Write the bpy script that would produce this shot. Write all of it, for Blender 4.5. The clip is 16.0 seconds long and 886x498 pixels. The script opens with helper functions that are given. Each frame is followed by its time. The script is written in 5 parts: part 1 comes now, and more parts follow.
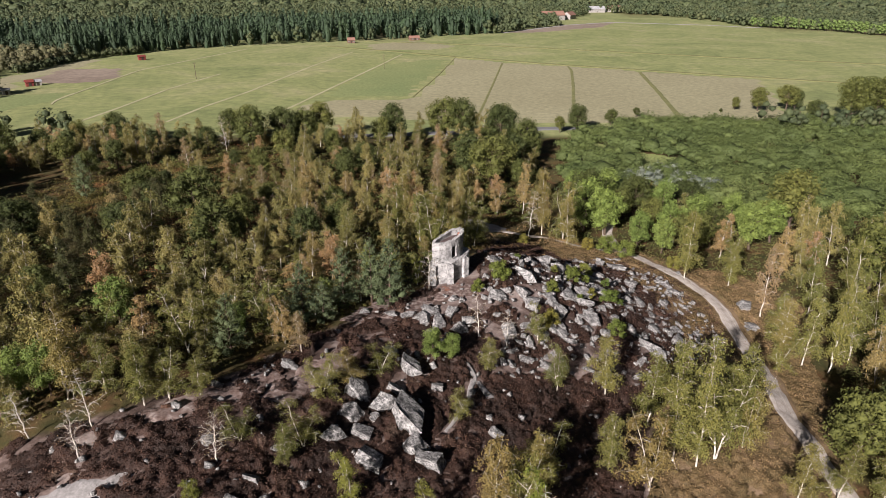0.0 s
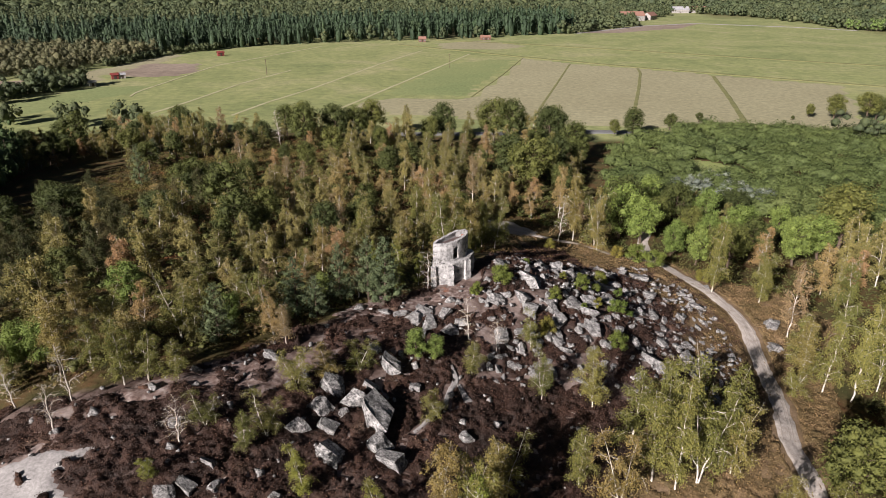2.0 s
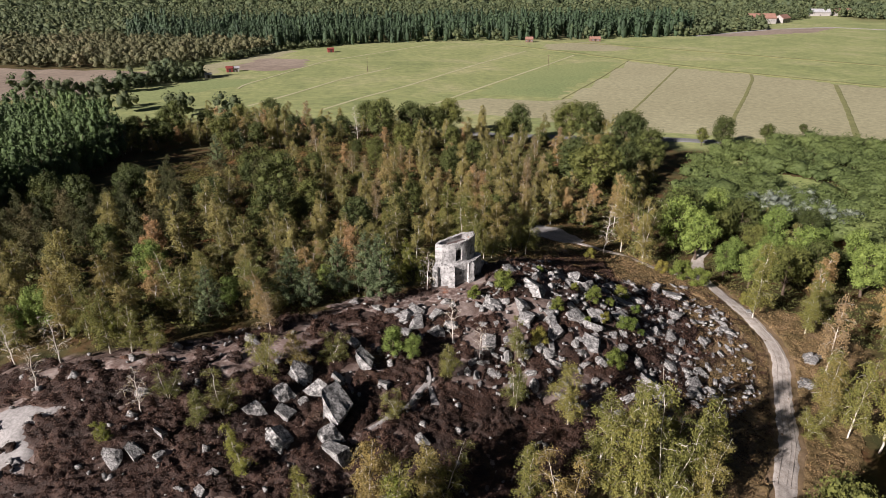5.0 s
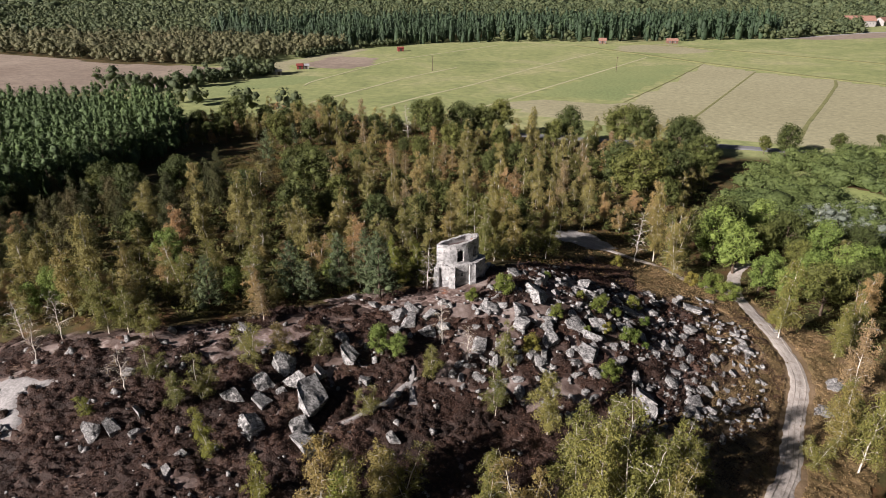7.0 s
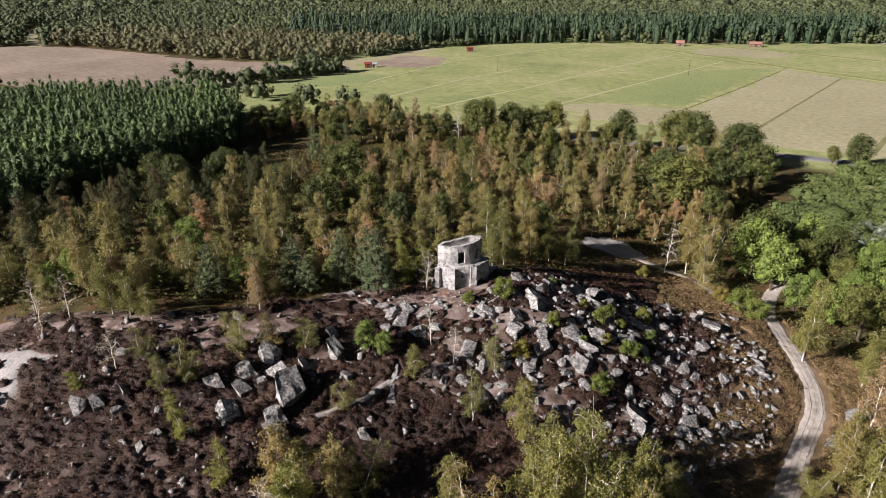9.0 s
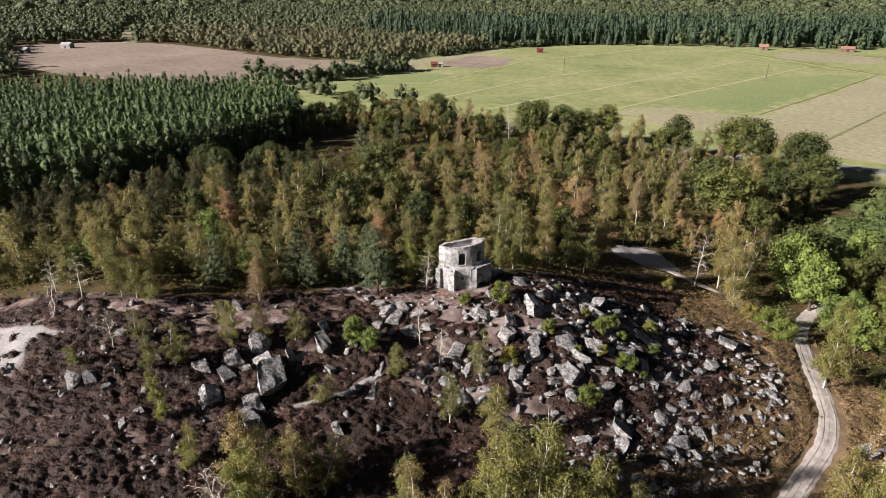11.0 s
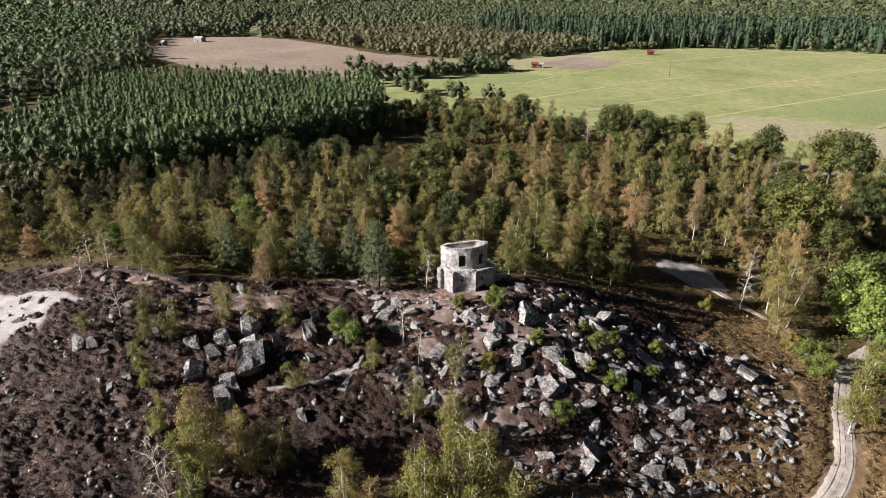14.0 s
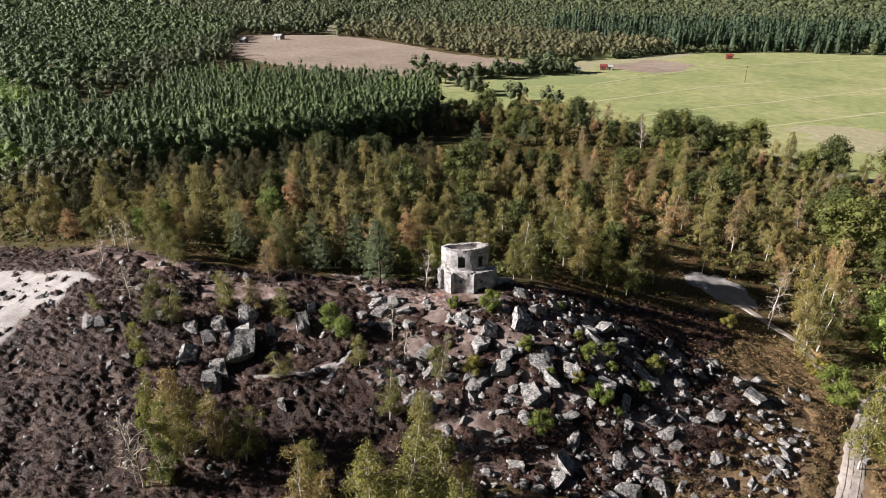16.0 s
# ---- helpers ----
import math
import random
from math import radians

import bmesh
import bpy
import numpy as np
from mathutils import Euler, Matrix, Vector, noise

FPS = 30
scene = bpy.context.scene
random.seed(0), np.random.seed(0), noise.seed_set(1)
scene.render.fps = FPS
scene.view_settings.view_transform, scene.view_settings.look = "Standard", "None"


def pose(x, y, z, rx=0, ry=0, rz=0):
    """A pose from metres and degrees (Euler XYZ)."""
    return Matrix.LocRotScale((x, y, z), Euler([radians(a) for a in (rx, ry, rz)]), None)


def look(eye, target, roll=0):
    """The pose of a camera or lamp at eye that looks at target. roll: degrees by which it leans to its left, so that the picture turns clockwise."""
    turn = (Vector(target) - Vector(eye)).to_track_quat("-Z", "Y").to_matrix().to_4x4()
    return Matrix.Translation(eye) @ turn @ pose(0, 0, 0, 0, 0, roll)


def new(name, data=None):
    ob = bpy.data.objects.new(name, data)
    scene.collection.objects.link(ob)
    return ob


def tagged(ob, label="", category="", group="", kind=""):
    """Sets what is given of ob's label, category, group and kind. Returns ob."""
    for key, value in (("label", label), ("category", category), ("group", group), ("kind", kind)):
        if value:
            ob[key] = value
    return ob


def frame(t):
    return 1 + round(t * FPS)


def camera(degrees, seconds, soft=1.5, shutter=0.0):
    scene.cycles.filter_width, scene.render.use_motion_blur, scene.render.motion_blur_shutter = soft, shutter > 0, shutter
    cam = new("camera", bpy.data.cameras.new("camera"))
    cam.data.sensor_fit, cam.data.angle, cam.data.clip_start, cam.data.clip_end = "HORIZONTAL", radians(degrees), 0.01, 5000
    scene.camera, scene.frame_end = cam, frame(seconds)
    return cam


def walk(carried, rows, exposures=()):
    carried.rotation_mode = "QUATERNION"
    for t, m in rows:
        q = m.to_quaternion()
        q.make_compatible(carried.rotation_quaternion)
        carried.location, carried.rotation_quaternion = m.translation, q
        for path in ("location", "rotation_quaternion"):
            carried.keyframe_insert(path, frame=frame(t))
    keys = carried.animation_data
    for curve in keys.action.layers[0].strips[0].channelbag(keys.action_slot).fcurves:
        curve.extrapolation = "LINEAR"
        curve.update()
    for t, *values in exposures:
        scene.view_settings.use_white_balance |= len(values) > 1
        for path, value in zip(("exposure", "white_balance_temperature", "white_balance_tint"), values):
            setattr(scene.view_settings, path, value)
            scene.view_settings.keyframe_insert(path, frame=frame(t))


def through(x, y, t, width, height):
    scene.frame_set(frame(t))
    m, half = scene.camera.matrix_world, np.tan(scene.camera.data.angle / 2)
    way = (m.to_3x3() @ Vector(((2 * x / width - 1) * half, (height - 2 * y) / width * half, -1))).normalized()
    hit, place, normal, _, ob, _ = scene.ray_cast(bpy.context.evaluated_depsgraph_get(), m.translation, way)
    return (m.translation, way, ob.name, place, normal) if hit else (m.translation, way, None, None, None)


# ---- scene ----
cam = camera(68.7, 16.0, soft=0.75)
METRES, EYE, TILT, LEAN, TURN = 80.0, 40.3, -23.0, 0.0, 0.0
ROWS = [
    (0.0, 0.0, 0.0, 0.0, 0.0, 0.0, -0.0),
    (0.5, 0.031, 0.0007, 0.001, 1.56, -0.02, -0.65),
    (1.0, 0.0623, 0.0024, 0.0023, 3.16, -0.06, -1.32),
    (1.5, 0.0934, 0.0049, 0.0039, 4.76, -0.12, -2.0),
    (2.0, 0.1244, 0.0085, 0.0058, 6.38, -0.21, -2.69),
    (2.5, 0.1552, 0.0127, 0.008, 8.0, -0.31, -3.35),
    (3.0, 0.1858, 0.0179, 0.0105, 9.61, -0.41, -4.02),
    (3.5, 0.2161, 0.0239, 0.0133, 11.23, -0.55, -4.7),
    (4.0, 0.2463, 0.0308, 0.0164, 12.84, -0.69, -5.36),
    (6.5, 0.3924, 0.0778, 0.0363, 20.94, -1.68, -8.53),
    (7.0, 0.4208, 0.0897, 0.0413, 22.59, -1.93, -9.15),
    (7.5, 0.4488, 0.1024, 0.0467, 24.24, -2.2, -9.77),
    (8.0, 0.4764, 0.116, 0.0525, 25.91, -2.49, -10.39),
    (8.5, 0.5037, 0.1303, 0.0585, 27.57, -2.79, -11.0),
    (9.0, 0.5305, 0.1456, 0.0648, 29.25, -3.12, -11.6),
    (11.5, 0.6555, 0.2316, 0.101, 37.73, -5.03, -14.45),
    (12.0, 0.6789, 0.2511, 0.1093, 39.47, -5.49, -14.98),
    (12.5, 0.7017, 0.2712, 0.1176, 41.21, -5.94, -15.5),
    (13.0, 0.7238, 0.2919, 0.1263, 42.97, -6.44, -16.01),
    (13.5, 0.7451, 0.3133, 0.1352, 44.74, -6.93, -16.52),
    (14.0, 0.7657, 0.3352, 0.1444, 46.5, -7.45, -17.0),
    (14.5, 0.7857, 0.3577, 0.1539, 48.28, -7.97, -17.46),
    (15.0, 0.8047, 0.3806, 0.1637, 50.05, -8.51, -17.93),
    (15.5, 0.823, 0.4043, 0.1735, 51.85, -9.07, -18.37),
    (16.0, 0.8404, 0.4283, 0.1835, 53.63, -9.64, -18.8),
]
walk(cam, [(t, pose(0, 0, EYE, TILT, LEAN, TURN) @ pose(METRES * x, METRES * y, METRES * z, 90 + pitch, roll, yaw)) for t, x, y, z, yaw, pitch, roll in ROWS], exposures=((0.0, 0.96, 6300, 18), (8.0, 1.12, 6300, 18), (16.0, 1.4, 6300, 16)))

# ---- light ----
SUN_DIR = Vector((0.495, 0.869, -0.468)).normalized()
sun_data = bpy.data.lights.new("sun", "SUN")
sun_data.energy, sun_data.angle, sun_data.color = 5.0, radians(0.6), (1.0, 0.935, 0.85)
sun = new("sun", sun_data)
sun.matrix_world = look((0, 0, 200), Vector((0, 0, 200)) + SUN_DIR)
world = bpy.data.worlds.new("sky")
scene.world = world
world.use_nodes = True
wn = world.node_tree.nodes
sky = wn.new("ShaderNodeTexSky")
sky.sky_type, sky.sun_disc = "NISHITA", False
sky.sun_elevation, sky.sun_rotation = math.asin(-SUN_DIR.z), math.atan2(-SUN_DIR.x, -SUN_DIR.y)
wn["Background"].inputs["Strength"].default_value = 0.0105
world.node_tree.links.new(sky.outputs[0], wn["Background"].inputs["Color"])


# ---- materials ----
def nodes_of(name):
    m = bpy.data.materials.new(name)
    m.use_nodes = True
    return m, m.node_tree.nodes, m.node_tree.links, m.node_tree.nodes["Principled BSDF"]


def ramp(nd, stops, interpolation="LINEAR"):
    r = nd.new("ShaderNodeValToRGB")
    r.color_ramp.interpolation = interpolation
    while len(r.color_ramp.elements) < len(stops):
        r.color_ramp.elements.new(0.5)
    for e, (p, c) in zip(r.color_ramp.elements, stops):
        e.position, e.color = p, (*c, 1)
    return r


def noise_node(nd, lk, scale, detail=6.0, rough=0.6, coords="Object"):
    tc = nd.new("ShaderNodeTexCoord")
    n = nd.new("ShaderNodeTexNoise")
    n.inputs["Scale"].default_value, n.inputs["Detail"].default_value, n.inputs["Roughness"].default_value = scale, detail, rough
    lk.new(tc.outputs[coords], n.inputs["Vector"])
    return n


def mix_node(nd, lk, a, b, fac, how="MIX"):
    m = nd.new("ShaderNodeMix")
    m.data_type, m.blend_type = "RGBA", how
    for socket, v in ((m.inputs[0], fac), (m.inputs[6], a), (m.inputs[7], b)):
        if isinstance(v, (int, float)):
            socket.default_value = v
        elif isinstance(v, tuple):
            socket.default_value = (*v, 1)
        else:
            lk.new(v, socket)
    return m.outputs[2]


def leaf_material(name, dark, light, odd, patch=0.0, through=0.3, fine=1.6, vary=0.28):
    """Foliage: its colour varies leaf by leaf and plant by plant (patch > 0: by place instead)."""
    m, nd, lk, p = nodes_of(name)
    geo = nd.new("ShaderNodeNewGeometry")
    if patch:
        n = noise_node(nd, lk, patch, 4.0, 0.65)
        r0 = ramp(nd, [(0.3, (0, 0, 0)), (0.7, (1, 1, 1))])
        lk.new(n.outputs["Fac"], r0.inputs["Fac"])
        plant = r0.outputs["Color"]
    else:
        plant = nd.new("ShaderNodeObjectInfo").outputs["Random"]
    r1 = ramp(nd, [(0.0, dark), (0.72, light), (1.0, odd)])
    lk.new(plant, r1.inputs["Fac"])
    r2 = ramp(nd, [(0.0, (1 - vary, 1 - 0.95 * vary, 1 - 0.9 * vary)), (1.0, (1 + vary, 1 + 0.95 * vary, 1 + 0.6 * vary))])
    lk.new(geo.outputs["Random Per Island"], r2.inputs["Fac"])
    col = mix_node(nd, lk, r1.outputs["Color"], r2.outputs["Color"], 1.0, "MULTIPLY")
    grain = noise_node(nd, lk, fine, 4.0, 0.75)
    r3 = ramp(nd, [(0.32, (0.62, 0.64, 0.66)), (0.68, (1.32, 1.3, 1.24))])
    lk.new(grain.outputs["Fac"], r3.inputs["Fac"])
    col = mix_node(nd, lk, col, r3.outputs["Color"], 1.0, "MULTIPLY")
    b = nd.new("ShaderNodeBump")
    b.inputs["Strength"].default_value, b.inputs["Distance"].default_value = 1.0, 0.6 / fine
    lk.new(grain.outputs["Fac"], b.inputs["Height"])
    lk.new(b.outputs["Normal"], p.inputs["Normal"])
    lk.new(col, p.inputs["Base Color"])
    p.inputs["Roughness"].default_value = 0.6
    p.inputs["Specular IOR Level"].default_value = 0.3
    tr = nd.new("ShaderNodeBsdfTranslucent")
    lk.new(col, tr.inputs["Color"])
    mx = nd.new("ShaderNodeMixShader")
    mx.inputs[0].default_value = through
    lk.new(p.outputs[0], mx.inputs[1])
    lk.new(tr.outputs[0], mx.inputs[2])
    lk.new(mx.outputs[0], nd["Material Output"].inputs["Surface"])
    return m


def rough_material(name, stops, scale, bump=0.3, bump_scale=None, rough=0.9, second=None, coords="Object"):
    """A mineral or earthy surface: coarse colour patches, fine grain, relief."""
    m, nd, lk, p = nodes_of(name)
    n1 = noise_node(nd, lk, scale, 8.0, 0.62, coords)
    r1 = ramp(nd, stops)
    lk.new(n1.outputs["Fac"], r1.inputs["Fac"])
    n2 = noise_node(nd, lk, bump_scale or scale * 6, 6.0, 0.7, coords)
    r2 = ramp(nd, [(0.25, (0.62, 0.62, 0.62)), (0.75, (1.3, 1.3, 1.3))])
    lk.new(n2.outputs["Fac"], r2.inputs["Fac"])
    col = mix_node(nd, lk, r1.outputs["Color"], r2.outputs["Color"], 1.0, "MULTIPLY")
    if second:
        n3 = noise_node(nd, lk, second[1], 7.0, 0.65, coords)
        r3 = ramp(nd, [(second[2], (0, 0, 0)), (second[3], (1, 1, 1))])
        lk.new(n3.outputs["Fac"], r3.inputs["Fac"])
        col = mix_node(nd, lk, col, second[0], r3.outputs["Color"])
    lk.new(col, p.inputs["Base Color"])
    p.inputs["Roughness"].default_value = rough
    p.inputs["Specular IOR Level"].default_value = 0.25
    b = nd.new("ShaderNodeBump")
    b.inputs["Strength"].default_value = bump
    b.inputs["Distance"].default_value = 0.1
    lk.new(n2.outputs["Fac"], b.inputs["Height"])
    lk.new(b.outputs["Normal"], p.inputs["Normal"])
    return m


M_BIRCH = leaf_material("birch_leaves", (0.171, 0.164, 0.055), (0.286, 0.248, 0.0902), (0.369, 0.229, 0.117))
# darker olive leaf tones than the birches', used only in the western stand
M_DARK_LEAVES = leaf_material("dark_olive_leaves", (0.0521, 0.0615, 0.0205), (0.0823, 0.082, 0.0295), (0.116, 0.0951, 0.041), through=0.22)
M_NEAR_BIRCH = leaf_material("sunlit_birch_leaves", (0.148, 0.153, 0.042), (0.21, 0.2, 0.056), (0.262, 0.2, 0.074), fine=3.0)
M_YELLOW = leaf_material("young_birch_leaves", (0.172, 0.2, 0.036), (0.215, 0.225, 0.045), (0.258, 0.228, 0.055), fine=3.0)
M_OAK = leaf_material("oak_leaves", (0.0589, 0.0757, 0.0232), (0.0966, 0.112, 0.0301), (0.152, 0.159, 0.043), through=0.28)
M_MAPLE = leaf_material("fresh_green_leaves", (0.17, 0.235, 0.06), (0.21, 0.275, 0.07), (0.25, 0.3, 0.085))
M_PINE = leaf_material("pine_needles", (0.1, 0.135, 0.07), (0.14, 0.175, 0.085), (0.16, 0.2, 0.115))
M_RUST = leaf_material("rusty_leaves", (0.26, 0.2, 0.1), (0.28, 0.205, 0.11), (0.31, 0.2, 0.12))
M_PLANTATION = leaf_material("plantation_leaves", (0.0512, 0.0819, 0.0312), (0.0736, 0.115, 0.0368), (0.104, 0.152, 0.044), patch=0.035, through=0.12, vary=0.16)
M_WOODS = leaf_material("far_woods_leaves", (0.055, 0.08, 0.042), (0.1, 0.12, 0.054), (0.16, 0.162, 0.08), patch=0.045, fine=0.8, through=0.25, vary=0.14)
M_PINEWOOD = leaf_material("pine_belt_needles", (0.028, 0.05, 0.028), (0.042, 0.07, 0.034), (0.065, 0.095, 0.042), patch=0.06, fine=1.2, through=0.12, vary=0.22)
M_BIRCHWOOD = leaf_material("far_birch_leaves", (0.1, 0.108, 0.055), (0.155, 0.15, 0.078), (0.215, 0.182, 0.108), patch=0.06, fine=0.8, vary=0.14)
M_SCRUB = leaf_material("willow_scrub_leaves", (0.095, 0.13, 0.045), (0.13, 0.166, 0.053), (0.175, 0.21, 0.07), patch=0.05, vary=0.16)
M_MAPLE_FAR = leaf_material("avenue_leaves", (0.15, 0.22, 0.07), (0.19, 0.27, 0.08), (0.23, 0.3, 0.09), patch=0.05, vary=0.12)
M_SILVER = leaf_material("silver_willow_leaves", (0.13, 0.16, 0.12), (0.24, 0.27, 0.23), (0.36, 0.38, 0.35), patch=0.2)
M_BUSH = leaf_material("bush_leaves", (0.13, 0.19, 0.04), (0.21, 0.225, 0.05), (0.27, 0.22, 0.05), fine=3.0)
M_HEATHER = leaf_material("heather", (0.021, 0.012, 0.0088), (0.07, 0.0355, 0.025), (0.14, 0.088, 0.064), patch=0.25, through=0.08, fine=2.6, vary=0.45)
M_UNDERGROWTH = leaf_material("undergrowth_leaves", (0.0792, 0.102, 0.0298), (0.132, 0.135, 0.0425), (0.176, 0.107, 0.0467), patch=0.1, vary=0.25)
# the same darker olive tones, varied by place
M_DARK_LEAVES_WOOD = leaf_material("olive_wood_leaves", (0.0521, 0.0615, 0.0205), (0.0823, 0.082, 0.0295), (0.116, 0.0951, 0.041), patch=0.12, through=0.22)
M_DEAD_BRACKEN = leaf_material("dead_bracken", (0.14, 0.085, 0.035), (0.23, 0.115, 0.05), (0.16, 0.165, 0.045), patch=0.12, fine=2.5)
M_BRACKEN = leaf_material("bracken", (0.10, 0.13, 0.025), (0.15, 0.105, 0.035), (0.22, 0.085, 0.04), patch=0.09, fine=2.5)
M_GRASS = leaf_material("dry_grass", (0.12, 0.088, 0.038), (0.225, 0.15, 0.075), (0.3, 0.2, 0.118), patch=0.3, through=0.05, fine=2.6)
M_BIRCH_BARK = rough_material("birch_bark", [(0.3, (0.12, 0.1, 0.08)), (0.45, (0.5, 0.46, 0.4)), (0.7, (0.66, 0.62, 0.56))], 2.2, 0.2, 14)
M_DARK_BARK = rough_material("dark_bark", [(0.3, (0.05, 0.035, 0.025)), (0.7, (0.15, 0.11, 0.08))], 3.0, 0.5, 20)
M_ROCK = rough_material("sandstone", [(0.32, (0.055, 0.053, 0.051)), (0.42, (0.15, 0.146, 0.142)), (0.53, (0.32, 0.31, 0.298)), (0.67, (0.51, 0.495, 0.475))], 3.2, 1.0, 13.0, second=((0.062, 0.062, 0.06), 7.5, 0.52, 0.59))
M_PLASTER = rough_material("weathered_plaster", [(0.3, (0.12, 0.115, 0.11)), (0.42, (0.27, 0.265, 0.26)), (0.55, (0.43, 0.42, 0.41)), (0.75, (0.54, 0.53, 0.51))], 1.3, 0.9, 5.0, second=((0.15, 0.142, 0.135), 2.9, 0.56, 0.63))
M_FLOOR = rough_material("tower_floor", [(0.3, (0.085, 0.06, 0.057)), (0.7, (0.15, 0.11, 0.1))], 1.2, 0.4, 6.0)
M_BRICK = rough_material("red_brick", [(0.3, (0.3, 0.12, 0.08)), (0.7, (0.42, 0.18, 0.12))], 3.0, 0.4, 9.0)
M_WOOD = rough_material("old_wood", [(0.3, (0.035, 0.028, 0.024)), (0.7, (0.07, 0.052, 0.042))], 3.0, 0.4, 9.0)
M_SAND = rough_material("pale_sand", [(0.3, (0.25, 0.235, 0.225)), (0.7, (0.38, 0.362, 0.348))], 0.5, 0.25, 4.0)
M_PATH = rough_material("path_dirt", [(0.32, (0.3, 0.26, 0.225)), (0.5, (0.43, 0.385, 0.345)), (0.7, (0.53, 0.485, 0.44))], 0.8, 0.3, 5.0)
M_TRACK = rough_material("stony_heath_track", [(0.36, (0.12, 0.078, 0.063)), (0.54, (0.23, 0.172, 0.15)), (0.72, (0.42, 0.375, 0.345))], 1.1, 0.4, 4.0)
M_TRODDEN = rough_material("trodden_ground", [(0.36, (0.075, 0.048, 0.04)), (0.5, (0.15, 0.105, 0.09)), (0.66, (0.31, 0.265, 0.24))], 1.6, 0.4, 3.0, second=((0.26, 0.1, 0.05), 0.3, 0.6, 0.7))
M_RUT = rough_material("rut_dirt", [(0.3, (0.25, 0.22, 0.19)), (0.7, (0.38, 0.34, 0.3))], 0.8, 0.3, 6.0)
M_TRACKLINE = rough_material("pale_mown_track", [(0.3, (0.33, 0.32, 0.17)), (0.7, (0.44, 0.41, 0.26))], 0.1, 0.2, 1.0)
M_LUSH = rough_material("lush_grass", [(0.3, (0.18, 0.222, 0.09)), (0.7, (0.235, 0.262, 0.108))], 0.03, 0.2, 0.6)
M_RED = rough_material("red_boards", [(0.3, (0.15, 0.032, 0.028)), (0.7, (0.21, 0.05, 0.042))], 1.0, 0.2, 4.0)
M_TILE = rough_material("orange_tiles", [(0.3, (0.22, 0.12, 0.09)), (0.7, (0.3, 0.165, 0.125))], 1.0, 0.2, 4.0)
M_CABIN = rough_material("brown_boards", [(0.3, (0.13, 0.075, 0.055)), (0.7, (0.2, 0.12, 0.09))], 1.0, 0.2, 4.0)
M_WHITE = rough_material("pale_render", [(0.3, (0.27, 0.25, 0.235)), (0.7, (0.36, 0.34, 0.32))], 0.5, 0.1, 3.0)
M_SLATE = rough_material("grey_roofing", [(0.3, (0.25, 0.25, 0.26)), (0.7, (0.4, 0.4, 0.41))], 0.5, 0.1, 3.0)
M_ROAD = rough_material("asphalt", [(0.3, (0.14, 0.14, 0.14)), (0.7, (0.2, 0.2, 0.2))], 0.5, 0.1, 5.0)
M_TAN = rough_material("stubble_field", [(0.3, (0.27, 0.25, 0.15)), (0.7, (0.32, 0.3, 0.185))], 0.02, 0.2, 0.4)
M_BARE = rough_material("bare_field", [(0.3, (0.2, 0.155, 0.12)), (0.7, (0.29, 0.235, 0.185))], 0.02, 0.2, 0.3)
M_DITCH = rough_material("ditch_grass", [(0.3, (0.13, 0.135, 0.055)), (0.7, (0.22, 0.215, 0.09))], 0.2, 0.3, 1.5)
M_VERGE = rough_material("field_verge", [(0.3, (0.2, 0.24, 0.08)), (0.7, (0.28, 0.3, 0.12))], 0.1, 0.3, 1.5)


def ground_material():
    """Turf of the plain, forest litter, heath soil and dry grass, weighted by the ground's cover."""
    m, nd, lk, p = nodes_of("ground")
    cover = nd.new("ShaderNodeAttribute")
    cover.attribute_name = "cover"
    sep = nd.new("ShaderNodeSeparateColor")
    lk.new(cover.outputs["Color"], sep.inputs[0])
    big = noise_node(nd, lk, 0.02, 8.0, 0.68)
    big.inputs["Distortion"].default_value = 0.6
    mid = noise_node(nd, lk, 0.25, 8.0, 0.65)
    fine = noise_node(nd, lk, 2.2, 6.0, 0.7)

    def layer(source, stops):
        r = ramp(nd, stops)
        lk.new(source.outputs["Fac"], r.inputs["Fac"])
        return r.outputs["Color"]

    meadow = layer(big, [(0.3, (0.172, 0.205, 0.086)), (0.5, (0.245, 0.268, 0.116)), (0.7, (0.32, 0.308, 0.168))])
    tufts = layer(mid, [(0.35, (0.78, 0.8, 0.8)), (0.65, (1.2, 1.17, 1.12))])
    meadow = mix_node(nd, lk, meadow, tufts, 1.0, "MULTIPLY")
    litter = layer(mid, [(0.3, (0.035, 0.042, 0.014)), (0.5, (0.075, 0.06, 0.024)), (0.7, (0.12, 0.06, 0.028))])
    soil = layer(mid, [(0.3, (0.036, 0.024, 0.02)), (0.45, (0.1, 0.069, 0.057)), (0.57, (0.215, 0.168, 0.148)), (0.74, (0.37, 0.33, 0.3))])
    dry = layer(mid, [(0.3, (0.1, 0.074, 0.036)), (0.5, (0.19, 0.132, 0.075)), (0.72, (0.3, 0.215, 0.14))])
    col = mix_node(nd, lk, meadow, litter, sep.outputs["Red"])
    col = mix_node(nd, lk, col, soil, sep.outputs["Green"])
    col = mix_node(nd, lk, col, dry, sep.outputs["Blue"])
    r2 = ramp(nd, [(0.25, (0.7, 0.7, 0.7)), (0.75, (1.25, 1.25, 1.25))])
    lk.new(fine.outputs["Fac"], r2.inputs["Fac"])
    col = mix_node(nd, lk, col, r2.outputs["Color"], 1.0, "MULTIPLY")
    lk.new(col, p.inputs["Base Color"])
    p.inputs["Roughness"].default_value = 0.95
    p.inputs["Specular IOR Level"].default_value = 0.15
    b = nd.new("ShaderNodeBump")
    b.inputs["Strength"].default_value, b.inputs["Distance"].default_value = 0.6, 0.15
    lk.new(fine.outputs["Fac"], b.inputs["Height"])
    lk.new(b.outputs["Normal"], p.inputs["Normal"])
    return m


